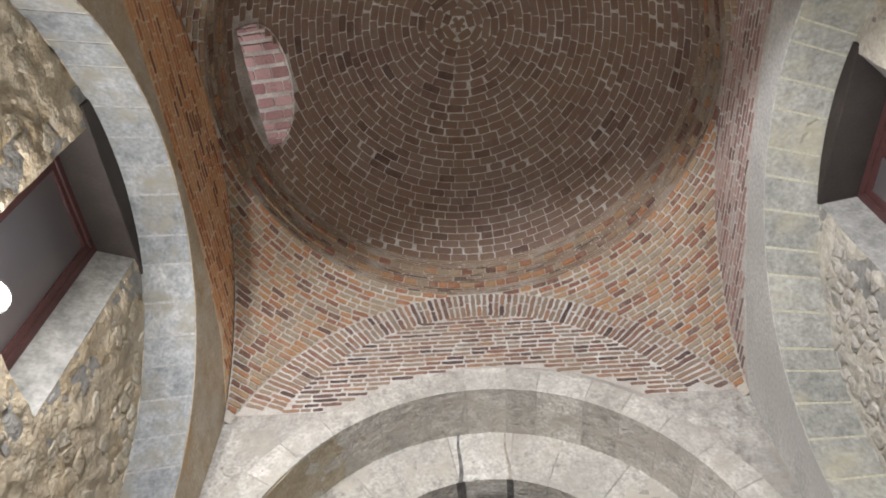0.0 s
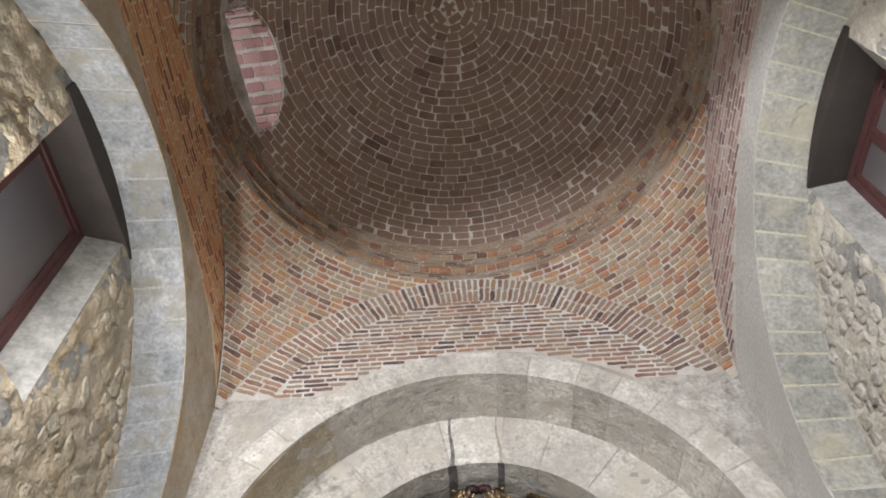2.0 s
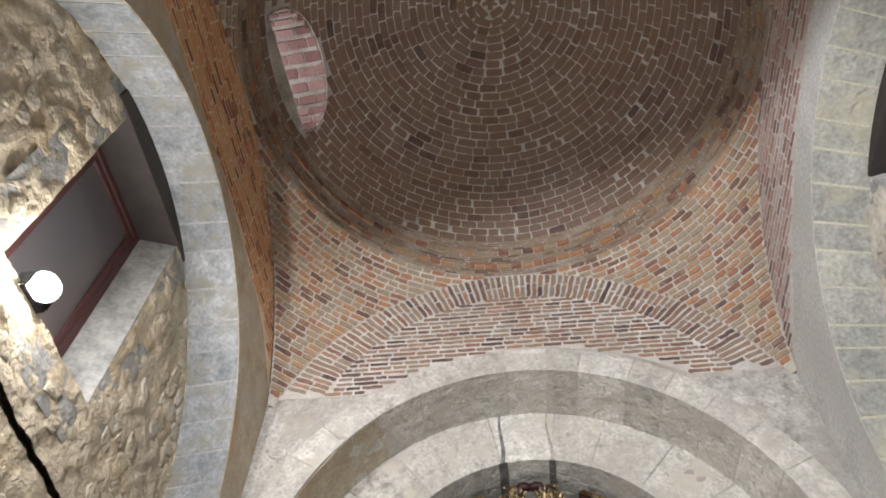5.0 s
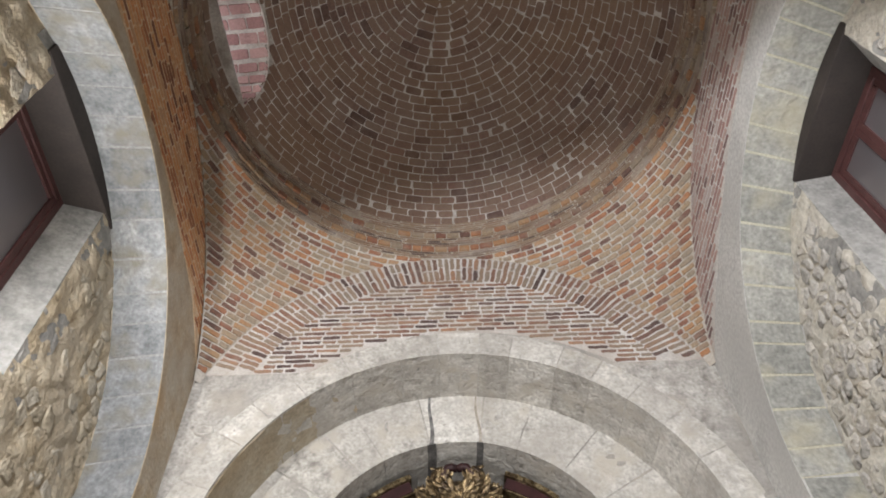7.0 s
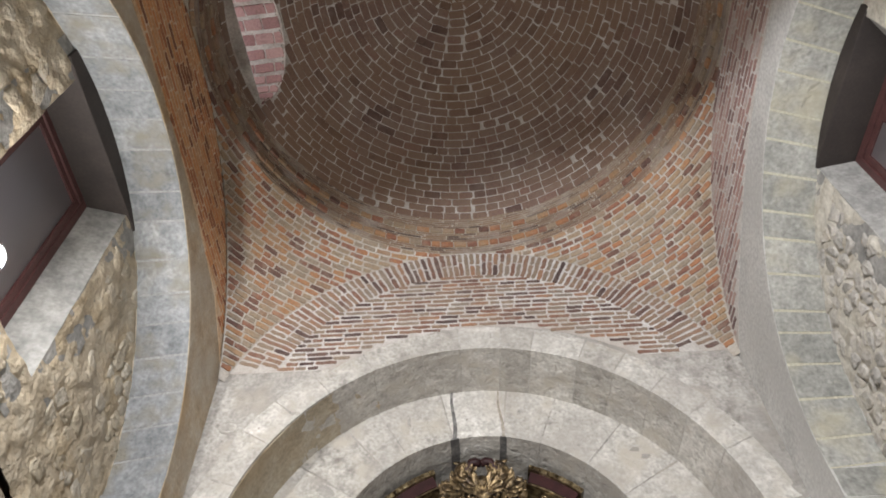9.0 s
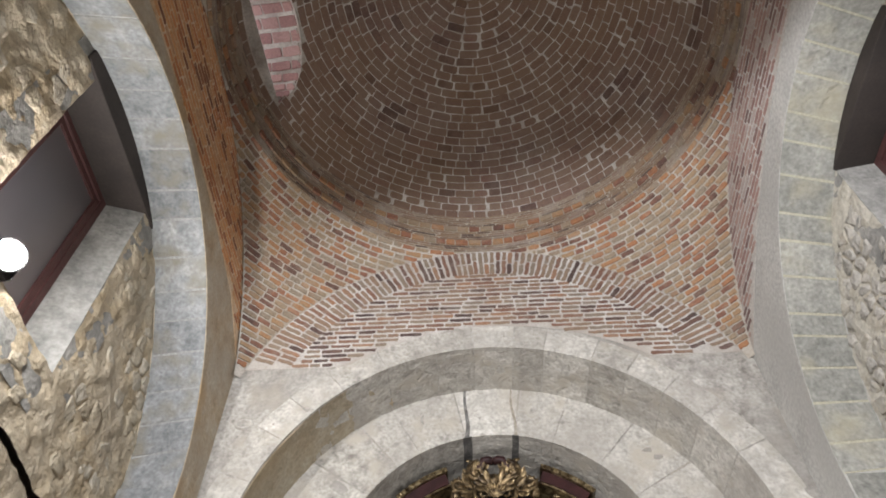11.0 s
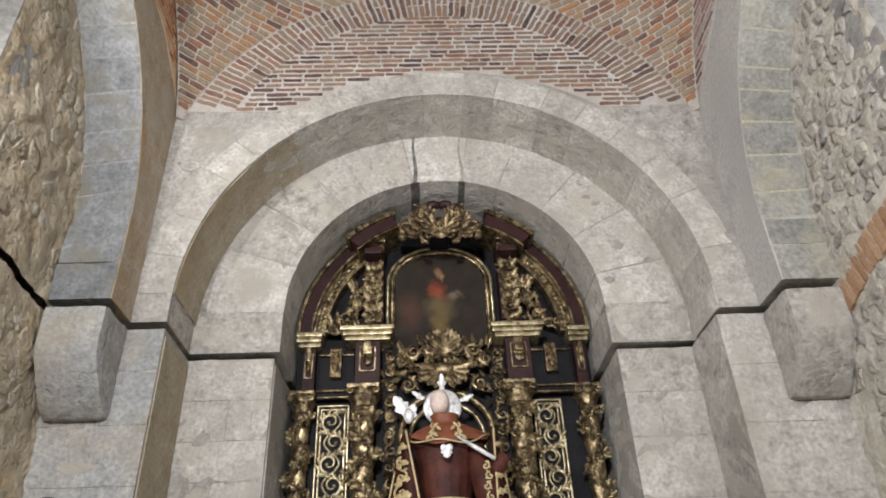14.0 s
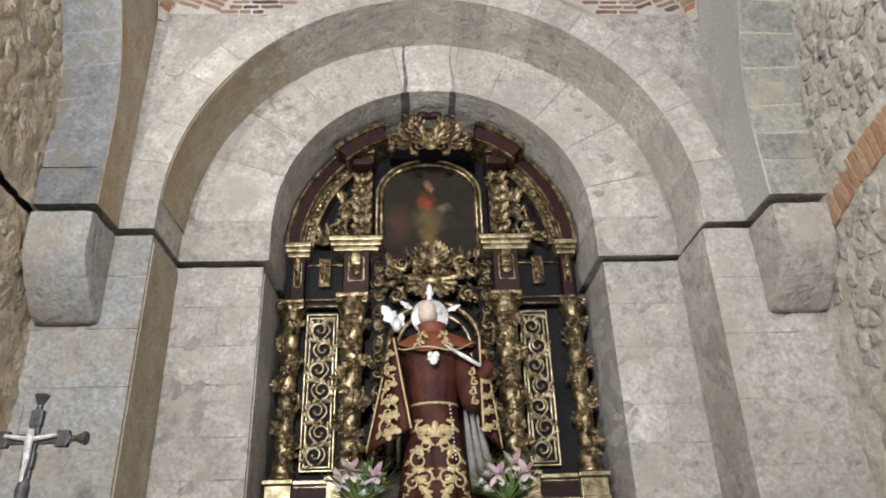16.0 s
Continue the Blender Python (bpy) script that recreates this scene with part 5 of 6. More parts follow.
# flanking pilasters of the upper storey, with leafy wings
for cx, s in ((-0.565, -1), (0.49, 1)):
    bm = bmesh.new()
    box(bm, cx - 0.075, cx + 0.075, 4.80, 4.96, 3.93, 4.60, 0.008)
    box(bm, cx - 0.085, cx + 0.085, 4.74, 4.96, 4.60, 4.68, 0.01)
    box(bm, cx - 0.07, cx + 0.07, 4.66, 4.94, 4.55, 4.60, 0.008)
    pil = apart("upper_pilaster", bm, OXBLOOD, "small oxblood pilaster with gilt carving")
    bm = bmesh.new()
    for k in range(6):
        z = 4.0 + 0.09 * k
        for q in (-1, 1):
            leaf(bm, (cx, 4.79, z), math.pi / 2 + q * 0.8, 0.10, 0.03, 0.05)
        blob(bm, (cx, 4.78, z + 0.03), 0.032, (1.2, 0.8, 1.1), 1)
    rr = random.Random(int(cx * 100))
    for k in range(46):
        leaf(bm, (cx + rr.uniform(-.05, .05), 4.785 + rr.uniform(-.01, .01), 3.97 + 0.56 * k / 45), rr.uniform(0, 6.3), rr.uniform(.04, .06), rr.uniform(.010, .018), rr.uniform(.01, .03))
    apart("leaf_drop", bm, GOLD, "", pil, True)
    bm = bmesh.new()
    scroll(bm, (cx + s * 0.21, AY - 0.02, 4.09), 0.085, math.pi / 2, 1.4, s, 0.018, None, 3, 11)
    scroll(bm, (cx + s * 0.15, AY - 0.02, 4.25), 0.06, math.pi * 1.5, 1.3, -s, 0.015, None, 3, 12)
    scroll(bm, (cx + s * 0.30, AY - 0.02, 4.0), 0.05, 0, 1.2, s, 0.013, None, 2, 13)
    for k in range(34):
        q = rr.random()
        leaf(bm, (cx + s * (0.11 + 0.26 * q * rr.random()), AY - 0.03, 3.97 + 0.42 * (1 - q)), rr.uniform(0, 6.3), rr.uniform(.06, .11), rr.uniform(.015, .026), rr.uniform(.02, .05))
    for k in range(5):
        leaf(bm, (cx + s * 0.12, AY - 0.01, 4.2 + k * 0.05), math.pi / 2 - s * (0.2 + 0.25 * k), 0.13, 0.03, 0.03)
    apart("leaf_wing", bm, GOLD, "", pil, True)
    bm = bmesh.new()
    box(bm, cx - 0.09, cx + 0.09, 4.70, 4.96, 4.68, 4.71, 0.006)
    for q in (-1, 1):
        scroll(bm, (cx + q * 0.05, 4.74, 4.63), 0.032, math.pi / 2, 1.1, -q, 0.01, None, 0)
    apart("pilaster_cap", bm, GOLD, "", pil)


def leafy_column(cx, cy, z0, z1, r0, seed):
    """A twisted column wound with vine: shaft, base, capital."""
    rr = random.Random(seed)
    bm = bmesh.new()
    n, seg = 70, 20
    rings = []
    for i in range(n + 1):
        t = i / n
        z = z0 + (z1 - z0) * t
        ph = t * 2 * math.pi * 3.2
        ring = []
        for k in range(seg):
            a = 2 * math.pi * k / seg
            rad = r0 * (0.80 + 0.07 * math.cos(a - ph) + 0.06 * math.sin(3 * a + ph * 2) + 0.03 * math.sin(7 * a - ph * 5))
            ring.append(bm.verts.new((cx + rad * math.cos(a), cy + rad * math.sin(a), z)))
        rings.append(ring)
    for a, b in zip(rings, rings[1:]):
        for k in range(seg):
            bm.faces.new((a[k], a[(k + 1) % seg], b[(k + 1) % seg], b[k]))
    col = apart("column", bm, GOLD, "gilded twisted column wound with vines", smooth=True)
    bm = bmesh.new()
    for i in range(64):
        t = (i + 0.5) / 64
        z = z0 + (z1 - z0) * t
        a = -math.pi / 2 + math.sin(t * 20) * 1.2 + rr.uniform(-.3, .3)
        p = Vector((cx + r0 * 0.92 * math.cos(a), cy + r0 * 0.92 * math.sin(a), z))
        if i % 4 == 0:
            for _ in range(7):
                blob(bm, p + Vector((rr.uniform(-.03, .03), rr.uniform(-.03, .01), rr.uniform(-.035, .03))), 0.014, sub=1)
        else:
            leaf(bm, p, rr.uniform(0, 6.3), r0 * 0.75, r0 * 0.26, 0.022)
            leaf(bm, p, rr.uniform(0, 6.3), r0 * 0.6, r0 * 0.22, 0.022)
    apart("vine", bm, GOLD, "", col, True)
    bm = bmesh.new()
    lathe(bm, [(r0 * 1.18, z0 - 0.13), (r0 * 1.18, z0 - 0.10), (r0 * 1.1, z0 - 0.095), (r0 * 1.15, z0 - 0.075), (r0 * 0.98, z0 - 0.05), (r0 * 1.05, z0 - 0.03), (r0 * 1.0, z0 - 0.012), (r0 * 0.92, z0)], (cx, cy, 0), 24)
    apart("column_base", bm, GOLD, "", col, True)
    bm = bmesh.new()
    lathe(bm, [(r0 * 0.92, z1), (r0 * 1.0, z1 + 0.01), (r0 * 0.9, z1 + 0.03), (r0 * 0.86, z1 + 0.09), (r0 * 1.1, z1 + 0.15)], (cx, cy, 0), 20)
    for tier, (zz, h, q) in enumerate(((z1 + 0.03, 0.075, 0.9), (z1 + 0.08, 0.075, 1.0))):
        for k in range(7):
            a = -math.pi / 2 + (k - 3 + 0.5 * tier) * 0.5
            d = Vector((math.cos(a), math.sin(a), 0))
            sd_ = Vector((-d.y, d.x, 0))
            pts = [Vector((cx, cy, zz)) + d * (r0 * q + 0.03 * t * t * t) + Vector((0, 0, h * t)) for t in (0, .35, .7, 1.0)] + [Vector((cx, cy, zz + h * 0.9)) + d * (r0 * q + 0.048)]
            for a_, b_, w0, w1 in zip(pts, pts[1:], (0.018, 0.026, 0.026, 0.018), (0.026, 0.026, 0.018, 0.008)):
                o = d * 0.006
                v = [bm.verts.new(a_ - sd_ * w0), bm.verts.new(a_ + o), bm.verts.new(a_ + sd_ * w0), bm.verts.new(b_ - sd_ * w1), bm.verts.new(b_ + o), bm.verts.new(b_ + sd_ * w1)]
                bm.faces.new((v[0], v[1], v[4], v[3]))
                bm.faces.new((v[1], v[2], v[5], v[4]))
    box(bm, cx - r0 * 1.25, cx + r0 * 1.25, cy - r0 * 1.25, cy + r0 * 1.1, z1 + 0.15, z1 + 0.18, 0.006)
    for q in (-1, 1):
        scroll(bm, (cx + q * r0 * 0.95, cy - r0 * 1.15, z1 + 0.125), 0.026, math.pi / 2, 1.2, -q, 0.009, None, 0)
    apart("capital", bm, GOLD, "", col)
    return col


for cx, cy, r0, k in ((-0.62, 4.80, 0.092, 1), (0.485, 4.80, 0.092, 2), (-1.068, 4.89, 0.072, 3), (0.99, 4.89, 0.072, 4)):
    leafy_column(cx, cy, 2.36 if r0 > .08 else 2.36, 3.31, r0, k)

# entablature above the columns
for cx, w, y, nm in ((-0.60, 0.20, 4.70, "entablature"), (0.51, 0.20, 4.70, "entablature"), (-1.04, 0.10, 4.80, "outer_entablature"), (0.985, 0.085, 4.80, "outer_entablature")):
    bm = bmesh.new()
    box(bm, cx - w * 0.46, cx + w * 0.46, y + 0.06, 4.97, 3.495, 3.84, 0.006)
    en = apart(nm, bm, OXBLOOD, "oxblood entablature block with gilt cornice")
    bm = bmesh.new()
    box(bm, cx - w, cx + w, y - 0.03, 4.97, 3.90, 3.935, 0.008)
    box(bm, cx - w * 0.93, cx + w * 0.93, y, 4.97, 3.87, 3.90, 0.008)
    box(bm, cx - w * 0.84, cx + w * 0.84, y + 0.03, 4.97, 3.84, 3.87, 0.006)
    apart("cornice", bm, GOLD_PALE, "", en)
    bm = bmesh.new()
    q = w * 0.30
    for b in ((cx - q, cx - q + 0.01, 3.60, 3.80), (cx + q - 0.01, cx + q, 3.60, 3.80), (cx - q, cx + q, 3.60, 3.61), (cx - q, cx + q, 3.79, 3.80)):
        box(bm, b[0], b[1], y + 0.05, y + 0.062, b[2], b[3])
    box(bm, cx - q * 0.6, cx + q * 0.6, y + 0.01, y + 0.06, 3.72, 3.83, 0.01)
    leaf(bm, (cx, y + 0.05, 3.80), -math.pi / 2, 0.16, q * 0.7, 0.02)
    apart("gilt_bracket", bm, GOLD, "", en)
for x0, x1 in ((-0.97, -0.71), (0.60, 0.92)):
    bm = bmesh.new()
    box(bm, x0, x1, 4.90, 4.97, 3.46, 3.83, 0.004)
    fr = apart("frieze", bm, BLACK_PAINT, "black frieze panel with gilt lines")
    bm = bmesh.new()
    for z in (3.78, 3.50, 3.45):
        box(bm, x0, x1, 4.87, 4.90, z, z + 0.014, 0.003)
    xm = (x0 + x1) / 2
    box(bm, xm - 0.045, xm + 0.045, 4.84, 4.90, 3.60, 3.83, 0.01)
    leaf(bm, (xm, 4.84, 3.80), -math.pi / 2, 0.17, 0.035, 0.02)
    apart("gilt_bracket", bm, GOLD_OLD, "", fr)

# side panels with scrolls
for x0, x1, s in ((-0.965, -0.735, 1), (0.60, 0.805, -1)):
    bm = bmesh.new()
    box(bm, x0, x1, 4.93, 4.97, 2.29, 3.41)
    pa = apart("side_panel", bm, BLACK_PAINT, "black panel with gilt leafy scrolls")
    bm = bmesh.new()
    for w, y in ((0.0, 4.905), (0.024, 4.915)):
        for b in ((x0 + w, x0 + w + 0.012, 2.29 + w, 3.41 - w), (x1 - w - 0.012, x1 - w, 2.29 + w, 3.41 - w), (x0 + w + 0.012, x1 - w - 0.012, 2.29 + w, 2.302 + w), (x0 + w + 0.012, x1 - w - 0.012, 3.398 - w, 3.41 - w)):
            box(bm, b[0], b[1], y, 4.94, b[2], b[3], 0.003)
    apart("panel_frame", bm, GOLD_PALE, "", pa)
    bm = bmesh.new()
    xm = (x0 + x1) / 2
    half = (x1 - x0) / 2 - 0.045
    for k in range(7):
        h = 1 if k % 2 else -1
        scroll(bm, (xm + h * 0.014, 4.925, 2.40 + 0.148 * k), 0.070, -math.pi / 2, 1.2, h, 0.012, None, 6, 20 + k)
        for q in range(5):
            leaf(bm, (xm - h * half * (0.25 + 0.12 * q), 4.922, 2.44 + 0.148 * k + 0.012 * q), math.pi / 2 + h * (0.2 + 0.5 * q), 0.055, 0.014, 0.02)
    sweep(bm, [(xm + half * 0.8 * math.sin(math.pi * q / 7 * 1.0), 4.918, 2.33 + 1.03 * q / 49) for q in range(50)], 0.009, 6)
    apart("scrollwork", bm, GOLD_PALE, "", pa, True)

# niche with ribbed arch, carved strips at its sides
bm = bmesh.new()
bar_along(bm, arch_line(-0.36, 0.29, 2.3, 3.18, 0.30), 4.90, 0.03)
ni = apart("niche_arch", bm, GOLD, "gilt arch of the niche", smooth=True)
bm = bmesh.new()
bar_along(bm, arch_line(-0.30, 0.23, 2.3, 3.15, 0.25), 4.93, 0.018)
apart("niche_edge", bm, GOLD_PALE, "", ni, True)
for xm, s in ((-0.44, -1), (0.36, 1)):
    bm = bmesh.new()
    box(bm, xm - 0.055, xm + 0.055, 4.90, 4.97, 2.3, 3.84, 0.004)
    st = apart("carved_strip", bm, BLACK_PAINT)
    bm = bmesh.new()
    for k in range(13):
        scroll(bm, (xm + 0.008 * (-1) ** k, 4.895, 2.36 + 0.117 * k), 0.043, math.pi / 2, 1.2, (-1) ** k, 0.012, None, 2, 40 + k)
    rr = random.Random(int(xm * 100))
    for k in range(70):
        leaf(bm, (xm + rr.uniform(-.045, .045), 4.895, 2.34 + 1.48 * k / 69), rr.uniform(0, 6.3), rr.uniform(.04, .07), rr.uniform(.010, .018), rr.uniform(.015, .04))
    tagged(apart("strip_carving", bm, GOLD, "", st, True), kind="stuff")
# carved apron between the painting and the niche
bm = bmesh.new()
for s in (1, -1):
    for k, (dx, z, R) in enumerate(((0.10, 3.78, 0.06), (0.22, 3.76, 0.055), (0.31, 3.70, 0.05), (0.12, 3.60, 0.06), (0.26, 3.52, 0.06))):
        scroll(bm, (-0.045 + s * dx, 4.80 + 0.012 * k, z), R, math.pi * (0.5 + 0.5 * (k % 2)), 1.3, s * (-1) ** k, 0.018, None, 3, 60 + k)
    for k in range(5):
        leaf(bm, (-0.045 + s * 0.02, 4.78, 3.80), math.pi / 2 - s * (0.15 + 0.3 * k), 0.12, 0.03, 0.05)
        leaf(bm, (-0.045 + s * 0.02, 4.80, 3.62), -math.pi / 2 + s * (0.3 + 0.35 * k), 0.17, 0.035, 0.04)
rr = random.Random(91)
for k in range(90):
    x = rr.uniform(-0.34, 0.34)
    leaf(bm, (-0.045 + x, 4.84 + rr.uniform(-.02, .02), rr.uniform(3.50 + 0.5 * max(0, 0.3 - abs(x)), 3.83)), rr.uniform(0, 6.3), rr.uniform(.06, .10), rr.uniform(.015, .026), rr.uniform(.02, .06))
for k in range(9):
    leaf(bm, (-0.045, 4.77, 3.74), math.pi * (0.1 + 0.8 * k / 8), 0.13, 0.022, 0.06)
blob(bm, (-0.045, 4.79, 3.76), 0.05, (1.1, 0.6, 1))
blob(bm, (-0.045, 4.80, 3.62), 0.06, (1.3, 0.6, 0.9))
tagged(apart("carved_apron", bm, GOLD, "carved gilt leaf apron", smooth=True), kind="stuff")

# predella with gilt breaks, and the altar table that carries statue and flowers
bm = bmesh.new()
box(bm, -1.13, 1.06, 4.86, 5.04, 0.9, 2.19, 0.004)
pr = apart("predella", bm, OXBLOOD)
for x0, x1, y in ((-1.16, -0.99, 4.78), (-0.99, -0.75, 4.84), (-0.75, -0.49, 4.66), (0.36, 0.61, 4.66), (0.61, 0.90, 4.84), (0.90, 1.08, 4.78)):
    bm = bmesh.new()
    box(bm, x0, x1, y + 0.02, 4.9, 2.08, 2.20, 0.004)
    box(bm, x0 - 0.012, x1 + 0.012, y - 0.02, 4.9, 2.20, 2.228, 0.006)
    box(bm, x0 - 0.006, x1 + 0.006, y, 4.9, 2.05, 2.08, 0.006)
    apart("pedestal", bm, GOLD_PALE, "pale gilt pedestal", pr)
bm = bmesh.new()
box(bm, -1.12, 1.05, 4.12, 4.86, 0, 1.78, 0.01)
box(bm, -1.14, 1.07, 4.08, 4.86, 1.78, 1.84, 0.012)
tagged(part("altar_table", bm, ASHLAR), "plain stone altar table below the altarpiece", "altar")

# ---- the statue: one plain mesh ----
CAPE = material("russet_cloth", [(0.13, 0.035, 0.015), (0.21, 0.065, 0.028)], 9.0, rough=0.6, bump=0.3)
GREY_LINING = material("grey_lining_cloth", [(0.16, 0.15, 0.14), (0.26, 0.25, 0.235)], 9.0, rough=0.7, bump=0.3)
ROBE = material("brown_red_cloth", [(0.022, 0.006, 0.005), (0.05, 0.014, 0.010), (0.085, 0.025, 0.016)], 7.0, rough=0.6, bump=0.2, gloss=0.2)
EMBROIDERY = material("pale_gold_embroidery", [(0.36, 0.27, 0.13), (0.58, 0.48, 0.28)], 25.0, rough=0.5, metal=0.25, bump=0.4)
PLAIN_PALE = material("pale_painted_wood", [(0.58, 0.46, 0.40), (0.68, 0.56, 0.50)], 10.0, rough=0.5, bump=0.1)
SILVER = material("polished_silver", [(0.62, 0.62, 0.63), (0.85, 0.85, 0.85)], 30.0, rough=0.4, metal=0.35, bump=0.5, stain=(0.30, 0.29, 0.28), stain_scale=22.0, stain_most=0.7)
SX, SY = -0.06, 4.60
RX = [(1.90, 0.25, 0.17), (2.10, 0.215, 0.15), (2.40, 0.175, 0.13), (2.64, 0.15, 0.115), (2.85, 0.185, 0.125), (3.0, 0.21, 0.13), (3.08, 0.19, 0.12), (3.14, 0.10, 0.085), (3.19, 0.06, 0.06)]


def body_radius(z):
    zs = [q[0] for q in RX]
    return float(np.interp(z, zs, [q[1] for q in RX])), float(np.interp(z, zs, [q[2] for q in RX]))


def robe_face(x, z):
    a, b = body_radius(z)
    u = min(0.97, abs(x - SX) / a)
    return SY - b * math.sqrt(1 - u * u) - 0.006


st = bmesh.new()


def shade(bm, since, index):
    bm.faces.ensure_lookup_table()
    for f in bm.faces[since:]:
        f.material_index = index
        f.smooth = True


n0 = 0
rings = []
for i in range(45):
    z = 1.90 + (3.19 - 1.90) * i / 44
    a, b = body_radius(z)
    ring = []
    for k in range(48):
        t = 2 * math.pi * k / 48
        fold = 1 + 0.07 * math.sin(9 * t + 0.6 * math.sin(z * 5)) * max(0, min(1, (2.75 - z) / 0.5)) + 0.03 * math.sin(17 * t + 3 * z) * max(0, min(1, (3.05 - z) / 0.3))
        ring.append(st.verts.new((SX + a * fold * math.cos(t), SY + b * fold * math.sin(t), z)))
    rings.append(ring)
for a, b in zip(rings, rings[1:]):
    for k in range(48):
        st.faces.new((a[k], a[(k + 1) % 48], b[(k + 1) % 48], b[k]))
st.faces.new(rings[0][::-1])
st.faces.new(rings[-1])
def hang(s, t):
    """Inner edge and width of the hanging cloth, from the shoulder (t = 0) to its hem."""
    return (0.25 - 0.11 * t, 0.05 + 0.25 * t) if s < 0 else (0.30 - 0.01 * t, 0.05 + 0.09 * t)


# the mantle: a wide cloth from the shoulders, open in front, turned back at its edges
def mantle(s):
    rows = []
    for i in range(22):
        t = i / 21
        z = 3.08 - 0.61 * t
        row = []
        for k in range(12):
            v = k / 11
            x = SX + s * (hang(s, t)[0] + hang(s, t)[1] * v)
            y = SY - 0.13 - 0.05 * t + 0.12 * v ** 2 + 0.022 * math.sin(v * 11 + t * 3) * t
            zz = z - 0.05 * v * (1 - t) - 0.14 * v * t
            row.append((Vector((x, y, zz)), Vector((x - s * 0.012, y + 0.03, zz))))
        rows.append(row)
    f = [[st.verts.new(p[0]) for p in row] for row in rows]
    b = [[st.verts.new(p[1]) for p in row] for row in rows]
    for g in (f, b):
        for i in range(21):
            for k in range(11):
                st.faces.new((g[i][k], g[i][k + 1], g[i + 1][k + 1], g[i + 1][k]))
    for i in range(21):
        st.faces.new((f[i][0], f[i + 1][0], b[i + 1][0], b[i][0]))
        st.faces.new((f[i][11], f[i + 1][11], b[i + 1][11], b[i][11]))
    for k in range(11):
        st.faces.new((f[21][k], f[21][k + 1], b[21][k + 1], b[21][k]))
    return f


def cloth_at(s):
    def on(x, z):
        t = min(1, max(0, (3.07 - z) / 0.67))
        v = min(1, max(0, (s * (x - SX) - hang(s, t)[0]) / hang(s, t)[1]))
        return SY - 0.13 - 0.05 * t + 0.12 * v ** 2 - 0.028
    return on


mantle(-1), mantle(1)
# sleeve hanging from the raised arm, with a wide cuff
sweep(st, [(SX + 0.17, SY - 0.03, 3.02), (SX + 0.21, SY - 0.07, 2.88), (SX + 0.24, SY - 0.10, 2.74), (SX + 0.26, SY - 0.12, 2.62), (SX + 0.265, SY - 0.12, 2.57)], [0.055, 0.075, 0.088, 0.085, 0.04], 18)
sweep(st, [(SX + 0.27, SY - 0.10, 2.76), (SX + 0.33, SY - 0.17, 2.82), (SX + 0.37, SY - 0.20, 2.87)], [0.06, 0.05, 0.036], 12)
shade(st, 0, 0)
# russet shoulder cape, drooping unevenly, and its stand-up collar
n0 = len(st.faces)
rings = []
for f in np.linspace(0, 1, 9):
    ring = []
    for q in range(48):
        a = 2 * math.pi * q / 48
        ca, sa = math.cos(a), math.sin(a)
        low = 2.97 + 0.07 * abs(ca) ** 3 + 0.014 * math.sin(5 * a + 1)
        wide = 1 + 0.035 * math.sin(7 * a) * (1 - f)
        ring.append(st.verts.new((SX + 0.01 + (0.085 + 0.205 * (1 - f) ** 0.8) * ca * wide, SY - 0.01 + (0.075 + 0.105 * (1 - f) ** 0.8) * sa * wide, low + (3.135 - low) * f ** 0.8)))
    rings.append(ring)
for a, b in zip(rings, rings[1:]):
    for q in range(48):
        st.faces.new((a[q], a[(q + 1) % 48], b[(q + 1) % 48], b[q]))
lathe(st, [(0.092, 3.115), (0.098, 3.14), (0.088, 3.175), (0.098, 3.19), (0.07, 3.185)], (SX, SY - 0.01, 0), 32)
shade(st, n0, 4)
# grey lining below the sleeve
n0 = len(st.faces)
for q in range(3):
    sweep(st, [(SX + 0.20 + 0.035 * q, SY - 0.06, 2.60), (SX + 0.22 + 0.045 * q, SY - 0.05, 2.38), (SX + 0.25 + 0.055 * q, SY - 0.04, 2.12)], [0.012, 0.024, 0.032], 8)
shade(st, n0, 5)
